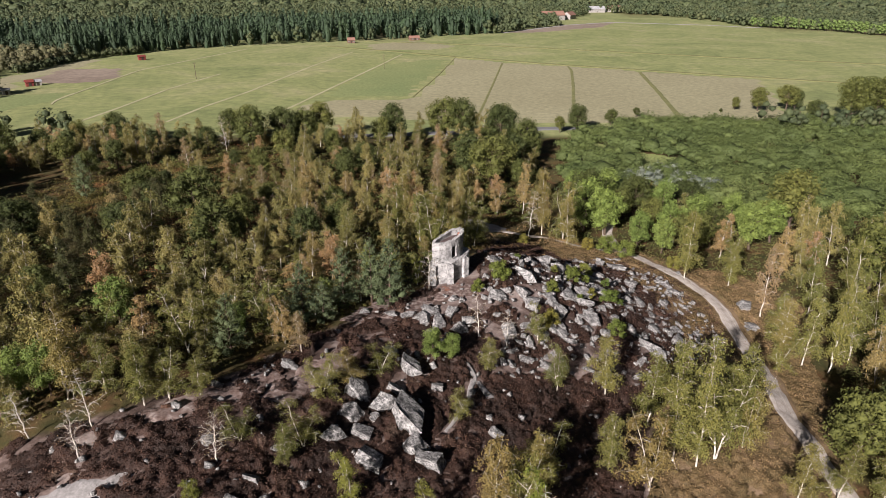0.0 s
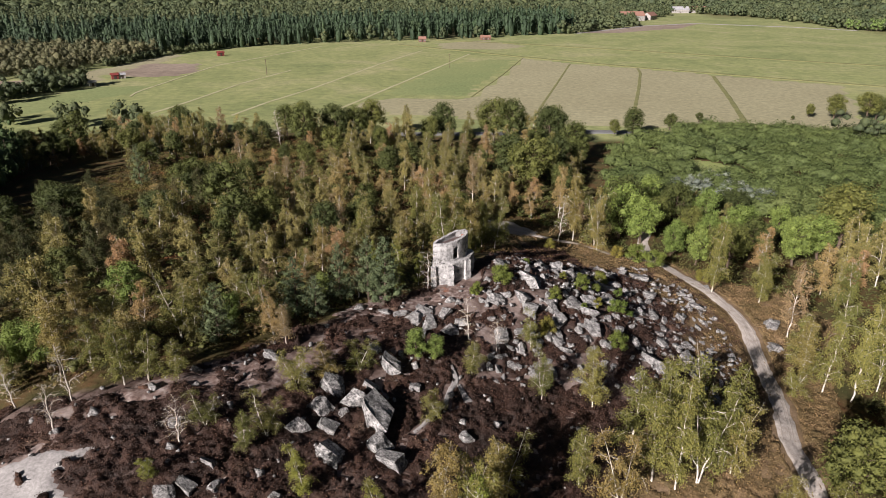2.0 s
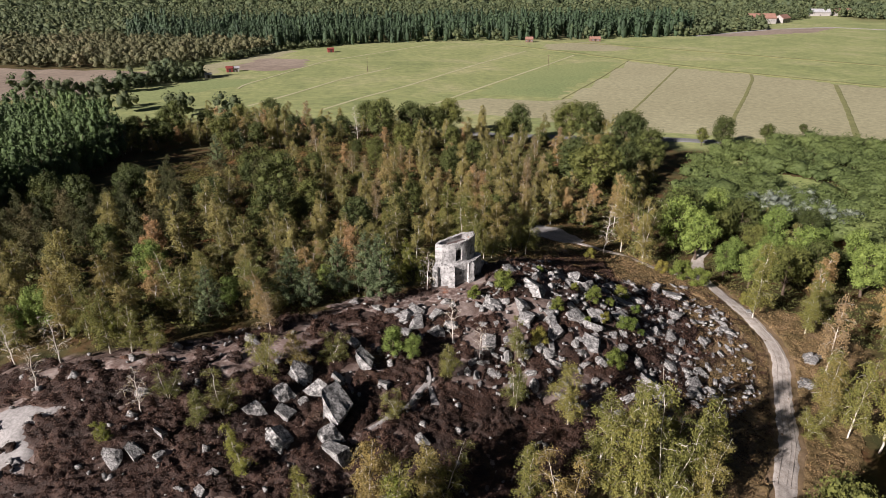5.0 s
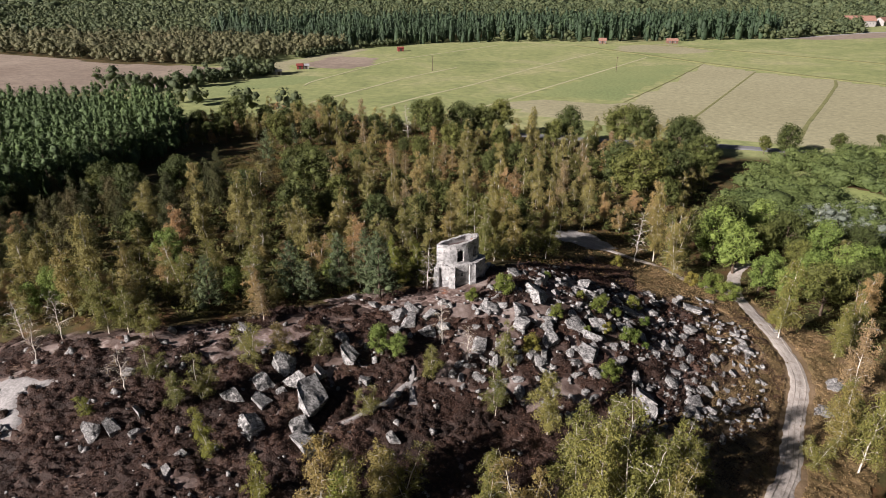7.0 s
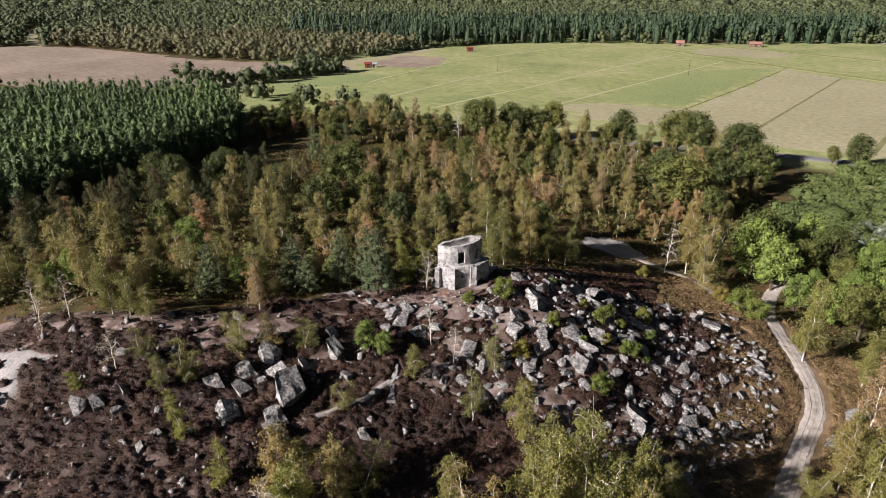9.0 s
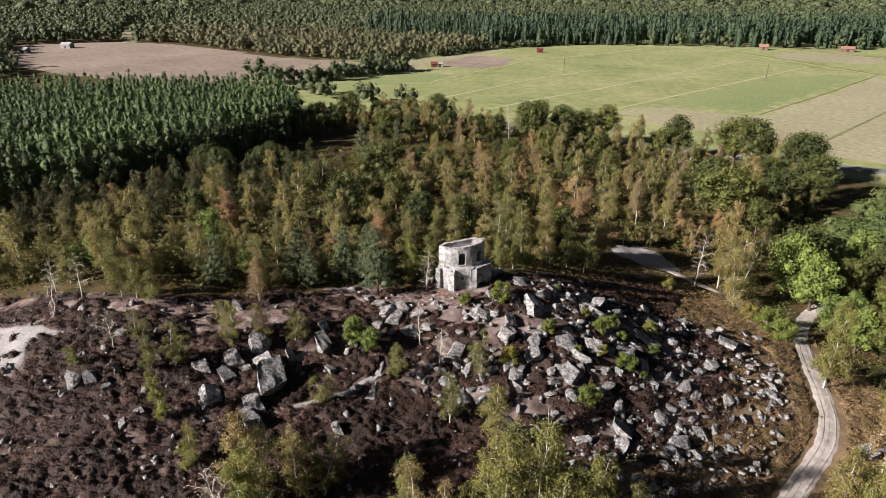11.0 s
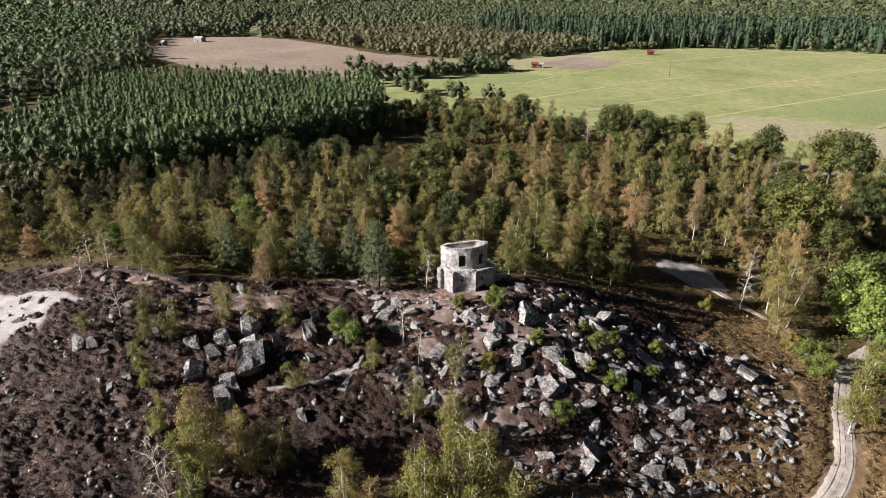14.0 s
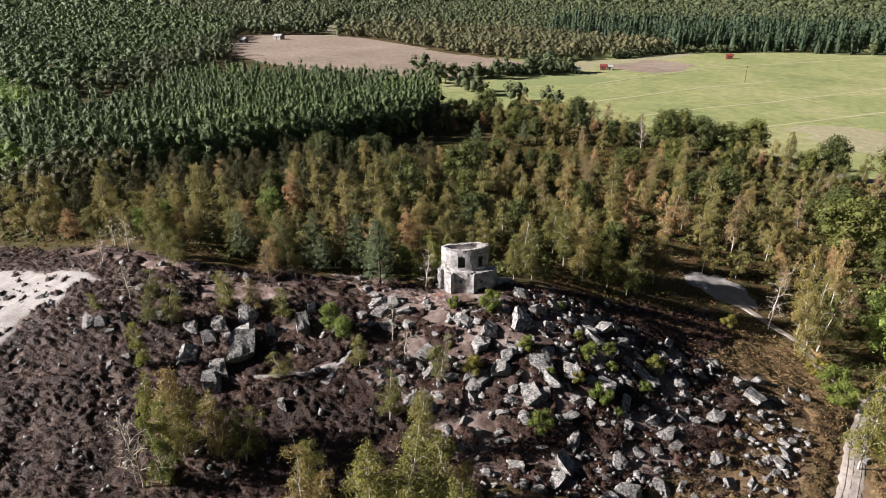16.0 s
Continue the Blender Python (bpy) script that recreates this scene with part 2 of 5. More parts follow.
M_GROUND = ground_material()


# ---- tools for meshes ----
def np_mesh(name, verts, faces, material, smooth=False):
    """A mesh from arrays: verts n x 3, faces m x k."""
    me = bpy.data.meshes.new(name)
    verts, faces = np.asarray(verts, np.float32), np.asarray(faces, np.int32)
    me.vertices.add(len(verts))
    me.vertices.foreach_set("co", verts.ravel())
    k = faces.shape[1]
    me.loops.add(faces.size)
    me.loops.foreach_set("vertex_index", faces.ravel())
    me.polygons.add(len(faces))
    me.polygons.foreach_set("loop_start", np.arange(0, faces.size, k, dtype=np.int32))
    if smooth:
        me.polygons.foreach_set("use_smooth", np.ones(len(faces), bool))
    me.update(calc_edges=True)
    me.materials.append(material)
    return me


def part(name, mesh, parent, label=""):
    ob = new(name, mesh)
    ob.parent = parent
    return tagged(ob, label)


def bm_mesh(name, bm, material):
    me = bpy.data.meshes.new(name)
    bm.to_mesh(me)
    bm.free()
    me.materials.append(material)
    return me


def merged(pieces):
    """Several (verts, faces) as one."""
    vs, fs, n = [], [], 0
    for v, f in pieces:
        vs.append(v)
        fs.append(f + n)
        n += len(v)
    return np.vstack(vs), np.vstack(fs)


def tube(points, radii, sides=6):
    """A tapered tube along points, closed with a collapsed tip."""
    pts = np.asarray(points, float)
    t = np.gradient(pts, axis=0)
    t /= np.linalg.norm(t, axis=1)[:, None] + 1e-9
    ref = np.where(np.abs(t[:, 2:3]) > 0.9, [[1.0, 0, 0]], [[0, 0, 1.0]])
    u = np.cross(t, ref)
    u /= np.linalg.norm(u, axis=1)[:, None] + 1e-9
    w = np.cross(t, u)
    a = np.linspace(0, 2 * np.pi, sides, endpoint=False)
    ring = np.cos(a)[None, :, None] * u[:, None, :] + np.sin(a)[None, :, None] * w[:, None, :]
    v = (pts[:, None, :] + ring * np.asarray(radii)[:, None, None]).reshape(-1, 3)
    i = np.arange(len(pts) - 1)[:, None] * sides
    j = np.arange(sides)[None, :]
    k = (j + 1) % sides
    f = np.stack([i + j, i + k, i + sides + k, i + sides + j], -1).reshape(-1, 4)
    return v, f


def cards(rng, centres, size, aspect=0.62, outward=None, lift=0.0, loose=0.5):
    """Leafy sprays: small three-cornered blades round the centres, turned at random."""
    c = np.asarray(centres, float)
    n = len(c)
    nrm = rng.normal(size=(n, 3))
    if outward is not None:
        nrm = nrm * loose + outward
    nrm[:, 2] += lift
    nrm /= np.linalg.norm(nrm, axis=1)[:, None] + 1e-9
    u = np.cross(nrm, rng.normal(size=(n, 3)))
    u /= np.linalg.norm(u, axis=1)[:, None] + 1e-9
    w = np.cross(nrm, u)
    s = (np.asarray(size) * rng.uniform(0.65, 1.35, n))[:, None]
    w2 = w * s * aspect * rng.uniform(0.9, 1.5, (n, 1))
    skew = u * s * rng.uniform(-0.5, 0.5, (n, 1))
    v = np.stack([c - u * s - w2 * 0.4, c + u * s - w2 * 0.4, c + w2 + skew], 1).reshape(-1, 3)
    f = np.arange(3 * n).reshape(n, 3)
    return v, f


def ico():
    """Corners and faces of an icosahedron."""
    g = (1 + 5 ** 0.5) / 2
    v = np.array([(s * a, t * b, 0) for a, b in ((1, g),) for s in (-1, 1) for t in (-1, 1)], float)
    v = np.vstack([v, v[:, [2, 0, 1]], v[:, [1, 2, 0]]])
    v /= np.linalg.norm(v[0])
    f = [(i, j, k) for i in range(12) for j in range(i) for k in range(j) if max(np.linalg.norm(v[i] - v[j]), np.linalg.norm(v[j] - v[k]), np.linalg.norm(v[i] - v[k])) < 1.1]
    f = [t if np.dot(np.cross(v[t[1]] - v[t[0]], v[t[2]] - v[t[0]]), v[t[0]]) > 0 else t[::-1] for t in f]
    return v, np.array(f)


ICO_V, ICO_F = ico()


def finer(v, f):
    """Each triangle in four, the corners back on the ball."""
    key, vs, fs = {}, [tuple(p) for p in v], []

    def mid(i, j):
        k = (min(i, j), max(i, j))
        if k not in key:
            p = (np.array(vs[i]) + vs[j]) / 2
            vs.append(tuple(p / np.linalg.norm(p)))
            key[k] = len(vs) - 1
        return key[k]

    for a, b, c in f:
        x, y, z = mid(a, b), mid(b, c), mid(c, a)
        fs += [(a, x, z), (x, b, y), (z, y, c), (x, y, z)]
    return np.array(vs), np.array(fs)


PUFF_V, PUFF_F = finer(ICO_V, ICO_F)


def puffs(rng, centres, radii, squash=0.85, uneven=(0.78, 1.16), coarse=False, shell=-2.0):
    """Leafy lobes with an uneven surface; faces whose middle lies under shell are left off."""
    V, F = (ICO_V, ICO_F) if coarse else (PUFF_V, PUFF_F)
    F = F[V[F].mean(1)[:, 2] > shell]
    c, r = np.asarray(centres, float), np.asarray(radii, float)
    e = V[None] * (r[:, None] * rng.uniform(*uneven, (len(c), len(V))))[..., None]
    e[..., 2] *= np.broadcast_to(squash, len(c))[:, None]
    f = F[None] + len(V) * np.arange(len(c))[:, None, None]
    return (c[:, None] + e).reshape(-1, 3), f.reshape(-1, 3)


# ---- the ground ----
PLAIN = -15.0
BUMPS = [(-40, 60, 60, 13.3), (30, 140, 20, -3.7), (10, 90, 12, 6.2), (30, 50, 20, -3.0), (50, 90, 12, -1.5), (-30, 50, 12, 4.1),
         (-10, 70, 12, 2.7), (-60, 130, 12, 1.5), (30, 110, 12, 1.0), (-50, 10, 20, 1.5), (-10, 110, 12, 1.4), (-90, 50, 20, 1.0),
         (40, 60, 12, 2.0), (70, 60, 20, -2.1), (-10, 180, 20, -1.0), (-130, 80, 20, -1.2), (-40, 70, 12, -0.7), (0, 20, 12, -0.8),
         (60, 130, 12, -0.8)]


def height(x, y):
    """The ground's height: the plain and the hill on it."""
    x, y = np.asarray(x, float), np.asarray(y, float)
    return PLAIN + sum(a * np.exp(-((x - u) ** 2 + (y - v) ** 2) / (2 * s * s)) for u, v, s, a in BUMPS)


def inside(x, y, poly):
    """Which points lie in a polygon."""
    x, y = np.asarray(x, float), np.asarray(y, float)
    r = np.zeros(x.shape, bool)
    for (x0, y0), (x1, y1) in zip(poly, poly[1:] + poly[:1]):
        r ^= ((y0 > y) != (y1 > y)) & (x < (x1 - x0) * (y - y0) / (y1 - y0 + 1e-12) + x0)
    return r


def to_line(x, y, line):
    """How far points lie from a polyline."""
    x, y = np.asarray(x, float), np.asarray(y, float)
    best = np.full(x.shape, 1e9)
    for (x0, y0), (x1, y1) in zip(line, line[1:]):
        t = np.clip(((x - x0) * (x1 - x0) + (y - y0) * (y1 - y0)) / ((x1 - x0) ** 2 + (y1 - y0) ** 2), 0, 1)
        best = np.minimum(best, np.hypot(x - x0 - t * (x1 - x0), y - y0 - t * (y1 - y0)))
    return best


HEATH = [(-80, 12), (-60, 32), (-40, 46), (-31, 50), (-22, 57.5), (-17, 66), (-10, 74), (-4, 80), (-1, 86), (6, 96), (9, 112), (13, 128), (20, 126), (23, 112), (32, 108),
         (36, 98), (36, 84), (28, 72), (24, 60), (18, 45), (14, 20), (0, -10), (-60, -10)]
DRY = [(23, 112), (21, 126), (24, 139), (38, 134), (44, 124), (50, 118), (58, 114), (64, 100), (56, 84), (48, 60), (34, 36), (16, 30),
       (20, 48), (26, 62), (30, 72), (36, 84), (36, 98), (32, 108), (22, 110)]
MEADOW = [(-231, 236), (-231, 253), (-223, 285), (-219, 326), (-250, 334), (-268, 348), (-259, 377), (-256, 398), (-257, 436), (-250, 477), (-228, 512), (-190, 542), (-165, 561), (-114, 592), (-70, 600), (-28, 628), (59, 690), (143, 800), (137, 880), (235, 1085), (320, 960),
          (340, 800), (355, 757), (397, 719), (430, 652), (560, 500), (700, 430), (700, 262), (300, 262), (60, 240), (20, 236), (-90, 236)]
TAN = [(-69, 290), (-61, 308), (-40, 313), (-16, 316), (-4, 385), (9, 481), (40, 456), (81, 436), (121, 412), (150, 395), (180, 377), (160, 310), (140, 262), (18, 262), (-46, 272)]
BARE = [(-240, 300), (-248, 318), (-266, 343), (-281, 341), (-305, 337), (-343, 328), (-387, 330), (-503, 332), (-556, 310), (-592, 247), (-455, 186), (-370, 190), (-300, 205), (-240, 262)]


def lines(lo, hi, step, far, growth=1.22):
    a = list(np.arange(lo, hi + 0.01, step))
    s = step
    while a[-1] < far:
        s *= growth
        a.append(a[-1] + s)
    s = step
    while a[0] > -far:
        s *= growth
        a.insert(0, a[0] - s)
    return np.array(a)


def wobble(x, y, scale, seed=0.0):
    return np.array([noise.noise((a * scale + seed, b * scale, seed)) for a, b in zip(x.ravel(), y.ravel())]).reshape(x.shape)


gx, gy = lines(-105, 80, 1.1, 4200), lines(0, 210, 1.1, 4200)
X, Y = np.meshgrid(gx, gy)
near = (np.abs(X + 12) < 110) & (np.abs(Y - 105) < 125)
Z = height(X, Y)
rough_bits = np.zeros(X.shape)
rough_bits[near] = 0.28 * wobble(X[near], Y[near], 0.23) + 0.12 * wobble(X[near], Y[near], 0.8, 7.0)
far_hill = np.clip((np.hypot(X, Y) - 1100) / 1500, 0, 1)
Z = Z + rough_bits + 30 * far_hill ** 2
nx, ny = len(gx), len(gy)
quads = (np.arange(ny - 1)[:, None] * nx + np.arange(nx - 1)[None, :]).ravel()
quads = np.stack([quads, quads + 1, quads + nx + 1, quads + nx], 1)
ground_mesh = np_mesh("ground", np.stack([X, Y, Z], -1).reshape(-1, 3), quads, M_GROUND, True)
wx, wy = X + 0.0, Y + 0.0
wx[near] += 2.5 * wobble(X[near], Y[near], 0.12, 3.0)
wy[near] += 2.5 * wobble(X[near], Y[near], 0.12, 5.0)
cover = np.zeros((ny, nx, 4), np.float32)
far_wood = ~inside(wx, wy, MEADOW) & ((np.hypot(X, Y) < 270) | ((to_line(X, Y, MEADOW + MEADOW[:1]) > 45)))
cover[..., 0] = far_wood
cover[..., 1] = inside(wx, wy, HEATH)
cover[..., 2] = inside(wx, wy, DRY)
cover[..., 3] = 1
layer = ground_mesh.attributes.new("cover", "FLOAT_COLOR", "POINT")
layer.data.foreach_set("color", cover.ravel())
tagged(new("ground", ground_mesh), "heath, woodland floor and green meadow of a sandy hill and plain", "ground", kind="structure")


def draped(name, poly, material, label, lift=0.03, step=1.5, ragged=0.0, category="field"):
    """A thin sheet on the ground inside a polygon, with a rim that goes down into the ground."""
    p = np.array(poly, float)
    lo, hi = p.min(0) - step, p.max(0) + step
    ax, ay = np.arange(lo[0], hi[0] + step, step), np.arange(lo[1], hi[1] + step, step)
    U, V = np.meshgrid(ax, ay)
    k = inside(U + ragged * wobble(U, V, 0.35, 2.0) + 0.6 * ragged * wobble(U, V, 1.1, 6.0), V + ragged * wobble(U, V, 0.35, 9.0), [tuple(q) for q in p])
    base = height(U, V) + (0.28 * wobble(U, V, 0.23) + 0.12 * wobble(U, V, 0.8, 7.0) if step < 3 else 0.0)
    W = np.where(k, base + lift, base - 0.25)
    n = len(ax)
    q = (np.arange(len(ay) - 1)[:, None] * n + np.arange(n - 1)[None, :]).ravel()
    q = np.stack([q, q + 1, q + n + 1, q + n], 1)
    keep = k.ravel()[q].any(1)
    q = q[keep]
    used, q2 = np.unique(q, return_inverse=True)
    me = np_mesh(name, np.stack([U, V, W], -1).reshape(-1, 3)[used], q2.reshape(-1, 4), material, True)
    return tagged(new(name, me), label, category, kind="structure")


def ribbon(name, line, width, material, label, lift=0.06, category="path", step=1.0, rutted=0.0):
    """A path along a polyline, smoothed, with a slightly ragged edge that dips into the ground."""
    p = np.array(line, float)
    d = np.concatenate([[0], np.cumsum(np.hypot(*np.diff(p, axis=0).T))])
    s = np.arange(0, d[-1], step)
    c = np.stack([np.interp(s, d, p[:, 0]), np.interp(s, d, p[:, 1])], 1)
    for _ in range(int(6 / step)):
        c[1:-1] = (c[:-2] + 2 * c[1:-1] + c[2:]) / 4
    t = np.gradient(c, axis=0)
    t /= np.linalg.norm(t, axis=1)[:, None]
    side = np.stack([-t[:, 1], t[:, 0]], 1)
    across = np.linspace(-1, 1, 9)
    wid = np.interp(s, d, np.broadcast_to(width, len(p)))
    wid = wid * (1 + np.array([0.25 * noise.noise((a * 0.3, 3.0, 0)) + 0.2 * noise.noise((a * 1.1, 8.0, 0)) for a in s]))
    q = c[:, None, :] + side[:, None, :] * (across[None, :, None] * wid[:, None, None] / 2)
    x, y = q[..., 0], q[..., 1]
    small = np.hypot(x + 12, y - 105).max() < 300
    z = height(x, y) + (0.28 * wobble(x, y, 0.23) + 0.12 * wobble(x, y, 0.8, 7.0) if small else 0.0) + lift
    z = z - rutted * np.exp(-((np.abs(across) - 0.45) / 0.16) ** 2)[None, :]
    z[:, [0, -1]] -= lift + 0.15
    n = len(across)
    f = (np.arange(len(s) - 1)[:, None] * n + np.arange(n - 1)[None, :]).ravel()
    f = np.stack([f, f + 1, f + n + 1, f + n], 1)
    me = np_mesh(name, np.stack([x, y, z], -1).reshape(-1, 3), f, material, True)
    return tagged(new(name, me), label, category, kind="structure")


PATH_LINE = [(43.5, 40), (43.5, 55), (43.6, 68), (45.8, 77), (46.8, 88), (48, 98), (47.2, 104), (43.6, 113), (41.5, 120), (39, 128), (38.5, 134), (38.5, 142), (41, 150)]
FORK_LINE = [(38.5, 128.5), (34.7, 128.6), (29, 132.5), (24.5, 136.6), (19, 137.2), (12, 138)]
ribbon("path_1", PATH_LINE, 2.9, M_PATH, "pale sandy footpath with worn wheel ruts", 0.09, rutted=0.06)
ribbon("path_2", FORK_LINE, [1.8, 1.8, 1.7, 1.7, 1.8, 2.4], M_PATH, "narrow pale footpath into the wood", 0.1)
SAND_HOLLOW = [(2.5, 134.5), (0.5, 139), (4, 144), (10, 145), (14.5, 141), (14, 136.4), (8, 134.3)]
draped("sand_patch", SAND_HOLLOW, M_SAND, "patch of pale bare sand in the wood", 0.08, 0.6, 1.2, "sand")
draped("sand_patch", [(-52, 24), (-45, 33), (-38, 37), (-33, 41.5), (-28, 43), (-24.5, 45.3), (-26.5, 42.3), (-29, 40.3), (-25, 37.8), (-26.5, 34), (-21, 30.5), (-30, 22)], M_SAND,
       "large pale bare sand patch on the heath", 0.1, 0.5, 1.3, "sand")
RILLS = [[(0.2, 55.3), (1.5, 57.6), (2.1, 59.6), (3.3, 60.8), (2.9, 62.1), (2.9, 63.3), (4.2, 64.6), (3.6, 65.8), (2.9, 67.0)],
         [(4.1, 64.3), (4.6, 63.5), (5.1, 62.8), (5.6, 61.8)]]
ribbon("sand_rill", RILLS[0], [0.35, 0.4, 0.45, 0.6, 0.6, 0.7, 0.8, 0.7, 0.4], M_SAND, "washed-out rill of pale sand among heather", 0.14, "sand", 0.5)
ribbon("sand_rill", RILLS[1], [0.6, 0.7, 0.9, 1.7], M_SAND, "side rill ending in a small fan of pale sand", 0.15, "sand", 0.4)
draped("trodden_patch", [(-8, 73), (-6, 78.5), (-2, 82), (2, 83.5), (8, 84), (8, 81), (3, 80), (-1, 77.5)], M_TRODDEN, "trodden pinkish ground with pale grit by the ruin", 0.1, 0.5, 1.6, "ground patch")
STONY = [(-27.5, 48.5), (-28.5, 51.0), (-22.8, 55.8), (-19.5, 60.2), (-17.6, 59.0), (-18.6, 54.2), (-23.0, 50.4)]
RIDGE_TRACK = [(-19, 54.5), (-17, 60), (-13, 64), (-10, 69), (-8.5, 68), (-12, 60), (-16, 54)]
draped("trodden_patch", STONY, M_TRACK, "pale stony patch on the heath ridge", 0.09, 0.5, 1.6, "ground patch")
draped("trodden_patch", [(-11.9, 72.6), (-12.0, 75.7), (-8.3, 79.5), (-2.7, 75.5), (-6.4, 73.1)], M_TRODDEN, "bare russet soil by the outcrop", 0.09, 0.5, 1.6, "ground patch")
draped("trodden_patch", RIDGE_TRACK, M_TRACK, "bare stony patch on the heath ridge", 0.09, 0.5, 2.0, "ground patch")
draped("trodden_patch", [(-13, 72), (-10.5, 75.5), (-7, 77), (-6, 74.5), (-9.5, 71.5)], M_TRODDEN, "bare rusty patch below the pines", 0.09, 0.5, 1.4, "ground patch")
def densify_line(line):
    return [(float(np.interp(k, np.arange(len(line)), line[:, 0])), float(np.interp(k, np.arange(len(line)), line[:, 1]))) for k in np.arange(0, len(line) - 0.99, 0.25)]


RUTS = np.array([(43.6, 68), (45.8, 77), (46.8, 88), (48, 98), (47.2, 104), (43.6, 113), (41.5, 120), (39, 128)])
for off in (-0.6, 0.1, 0.8):
    ribbon("wheel_rut", [(x + off + 0.3 * noise.noise((y * 0.09, off * 5, 0)), y + 0.3 * off) for x, y in densify_line(RUTS)], 0.1, M_RUT, "narrow dark wheel rut in the sandy path", 0.1, "rut", 0.8)
draped("stubble_field", TAN, M_TAN, "pale tan stubble field", 0.08, 6.0)
draped("bare_field", BARE, M_BARE, "bare pinkish-brown ploughed field", 0.08, 6.0)
FAR_GLADE = [(-506, 294), (-560, 322), (-640, 352), (-735, 430), (-800, 520), (-850, 600), (-815, 605), (-760, 510), (-690, 425), (-600, 352), (-540, 328)]
draped("stubble_field", FAR_GLADE, M_TAN, "pale glade winding into the far wood", 0.08, 6.0, 3.0)
draped("lush_grass", [(-58, 322), (-48, 430), (-14, 470), (5, 470), (-7, 390), (-18, 319)], M_LUSH, "darker green plot of grass beside the stubble", 0.06, 4.0, 7.0)
draped("lush_grass", [(-228, 256), (-222, 300), (-216, 325), (-190, 335), (-178, 318), (-192, 285), (-200, 250)], M_LUSH, "darker green corner of the meadow", 0.06, 5.0, 2.0)
draped("stubble_field", [(-66, 575), (-25, 610), (13, 560), (-12, 531), (-58, 530)], M_TAN, "small pale stubble plot by the cabins", 0.08, 5.0, 2.0)
draped("stubble_field", [(-262, 352), (-254, 398), (-255, 436), (-248, 474), (-236, 470), (-232, 425), (-234, 364), (-222, 345), (-226, 332), (-246, 338)], M_TAN, "pale dry grass between the sheds and the wood", 0.06, 4.0, 3.0)
draped("bare_field", [(-236, 366), (-238, 420), (-205, 424), (-188, 392), (-190, 367), (-210, 360)], M_BARE, "bare brown plot beside the sheds", 0.08, 4.0, 3.0)
draped("bare_field", [(62, 692), (143, 802), (215, 850), (180, 770), (100, 700)], M_BARE, "pale dry paddock by the farm", 0.08, 6.0, 3.0)
for line, w in (([(40, 451), (28, 365), (16, 281), (13, 264)], 1.5), ([(81, 434), (80, 415), (70, 355), (60, 300), (55, 264)], 2.2), ([(120, 406), (109, 332), (101, 283), (97, 262)], 3.0), ([(9, 482), (-3, 392), (-15, 318)], 0.9)):
    ribbon("field_strip", line, w, M_DITCH, "overgrown strip of grass between field plots", 0.12, "verge", 5.0)
ribbon("field_lane", [(-70, 603), (0, 581), (97, 536), (208, 479), (293, 442), (480, 360)], 4.5, M_DITCH, "dark grassy lane across the meadow", 0.3, "verge", 6.0)
ribbon("field_lane", [(-95, 560), (-40, 522), (11, 483), (80, 439), (157, 397), (220, 365), (420, 285)], 4.0, M_DITCH, "dark ditch along the stubble field", 0.3, "verge", 6.0)
for line in ([(-180, 300), (-184, 311), (-189, 415), (-156, 540)], [(-148, 260), (-145, 294), (-143, 344), (-133, 402)], [(-112, 262), (-108, 294), (-99, 335), (-84, 442), (-69, 519)],
             [(-72, 275), (-67, 301), (-60, 340), (-41, 442), (-30, 505)]):
    ribbon("mown_track", line, 1.7, M_TRACKLINE, "pale mown track across the meadow", 0.12, "track", 5.0)
ribbon("farm_track", [(59, 690), (143, 800), (207, 848), (250, 828), (308, 800), (355, 757)], 6.0, M_SAND, "pale gravel farm track", 0.2, "track", 8.0)
ribbon("road", [(-40, 236), (10, 243), (30, 249), (52, 250), (75, 249)], 6.0, M_ROAD, "grey country road behind the scrub", 0.25, "road", 4.0)


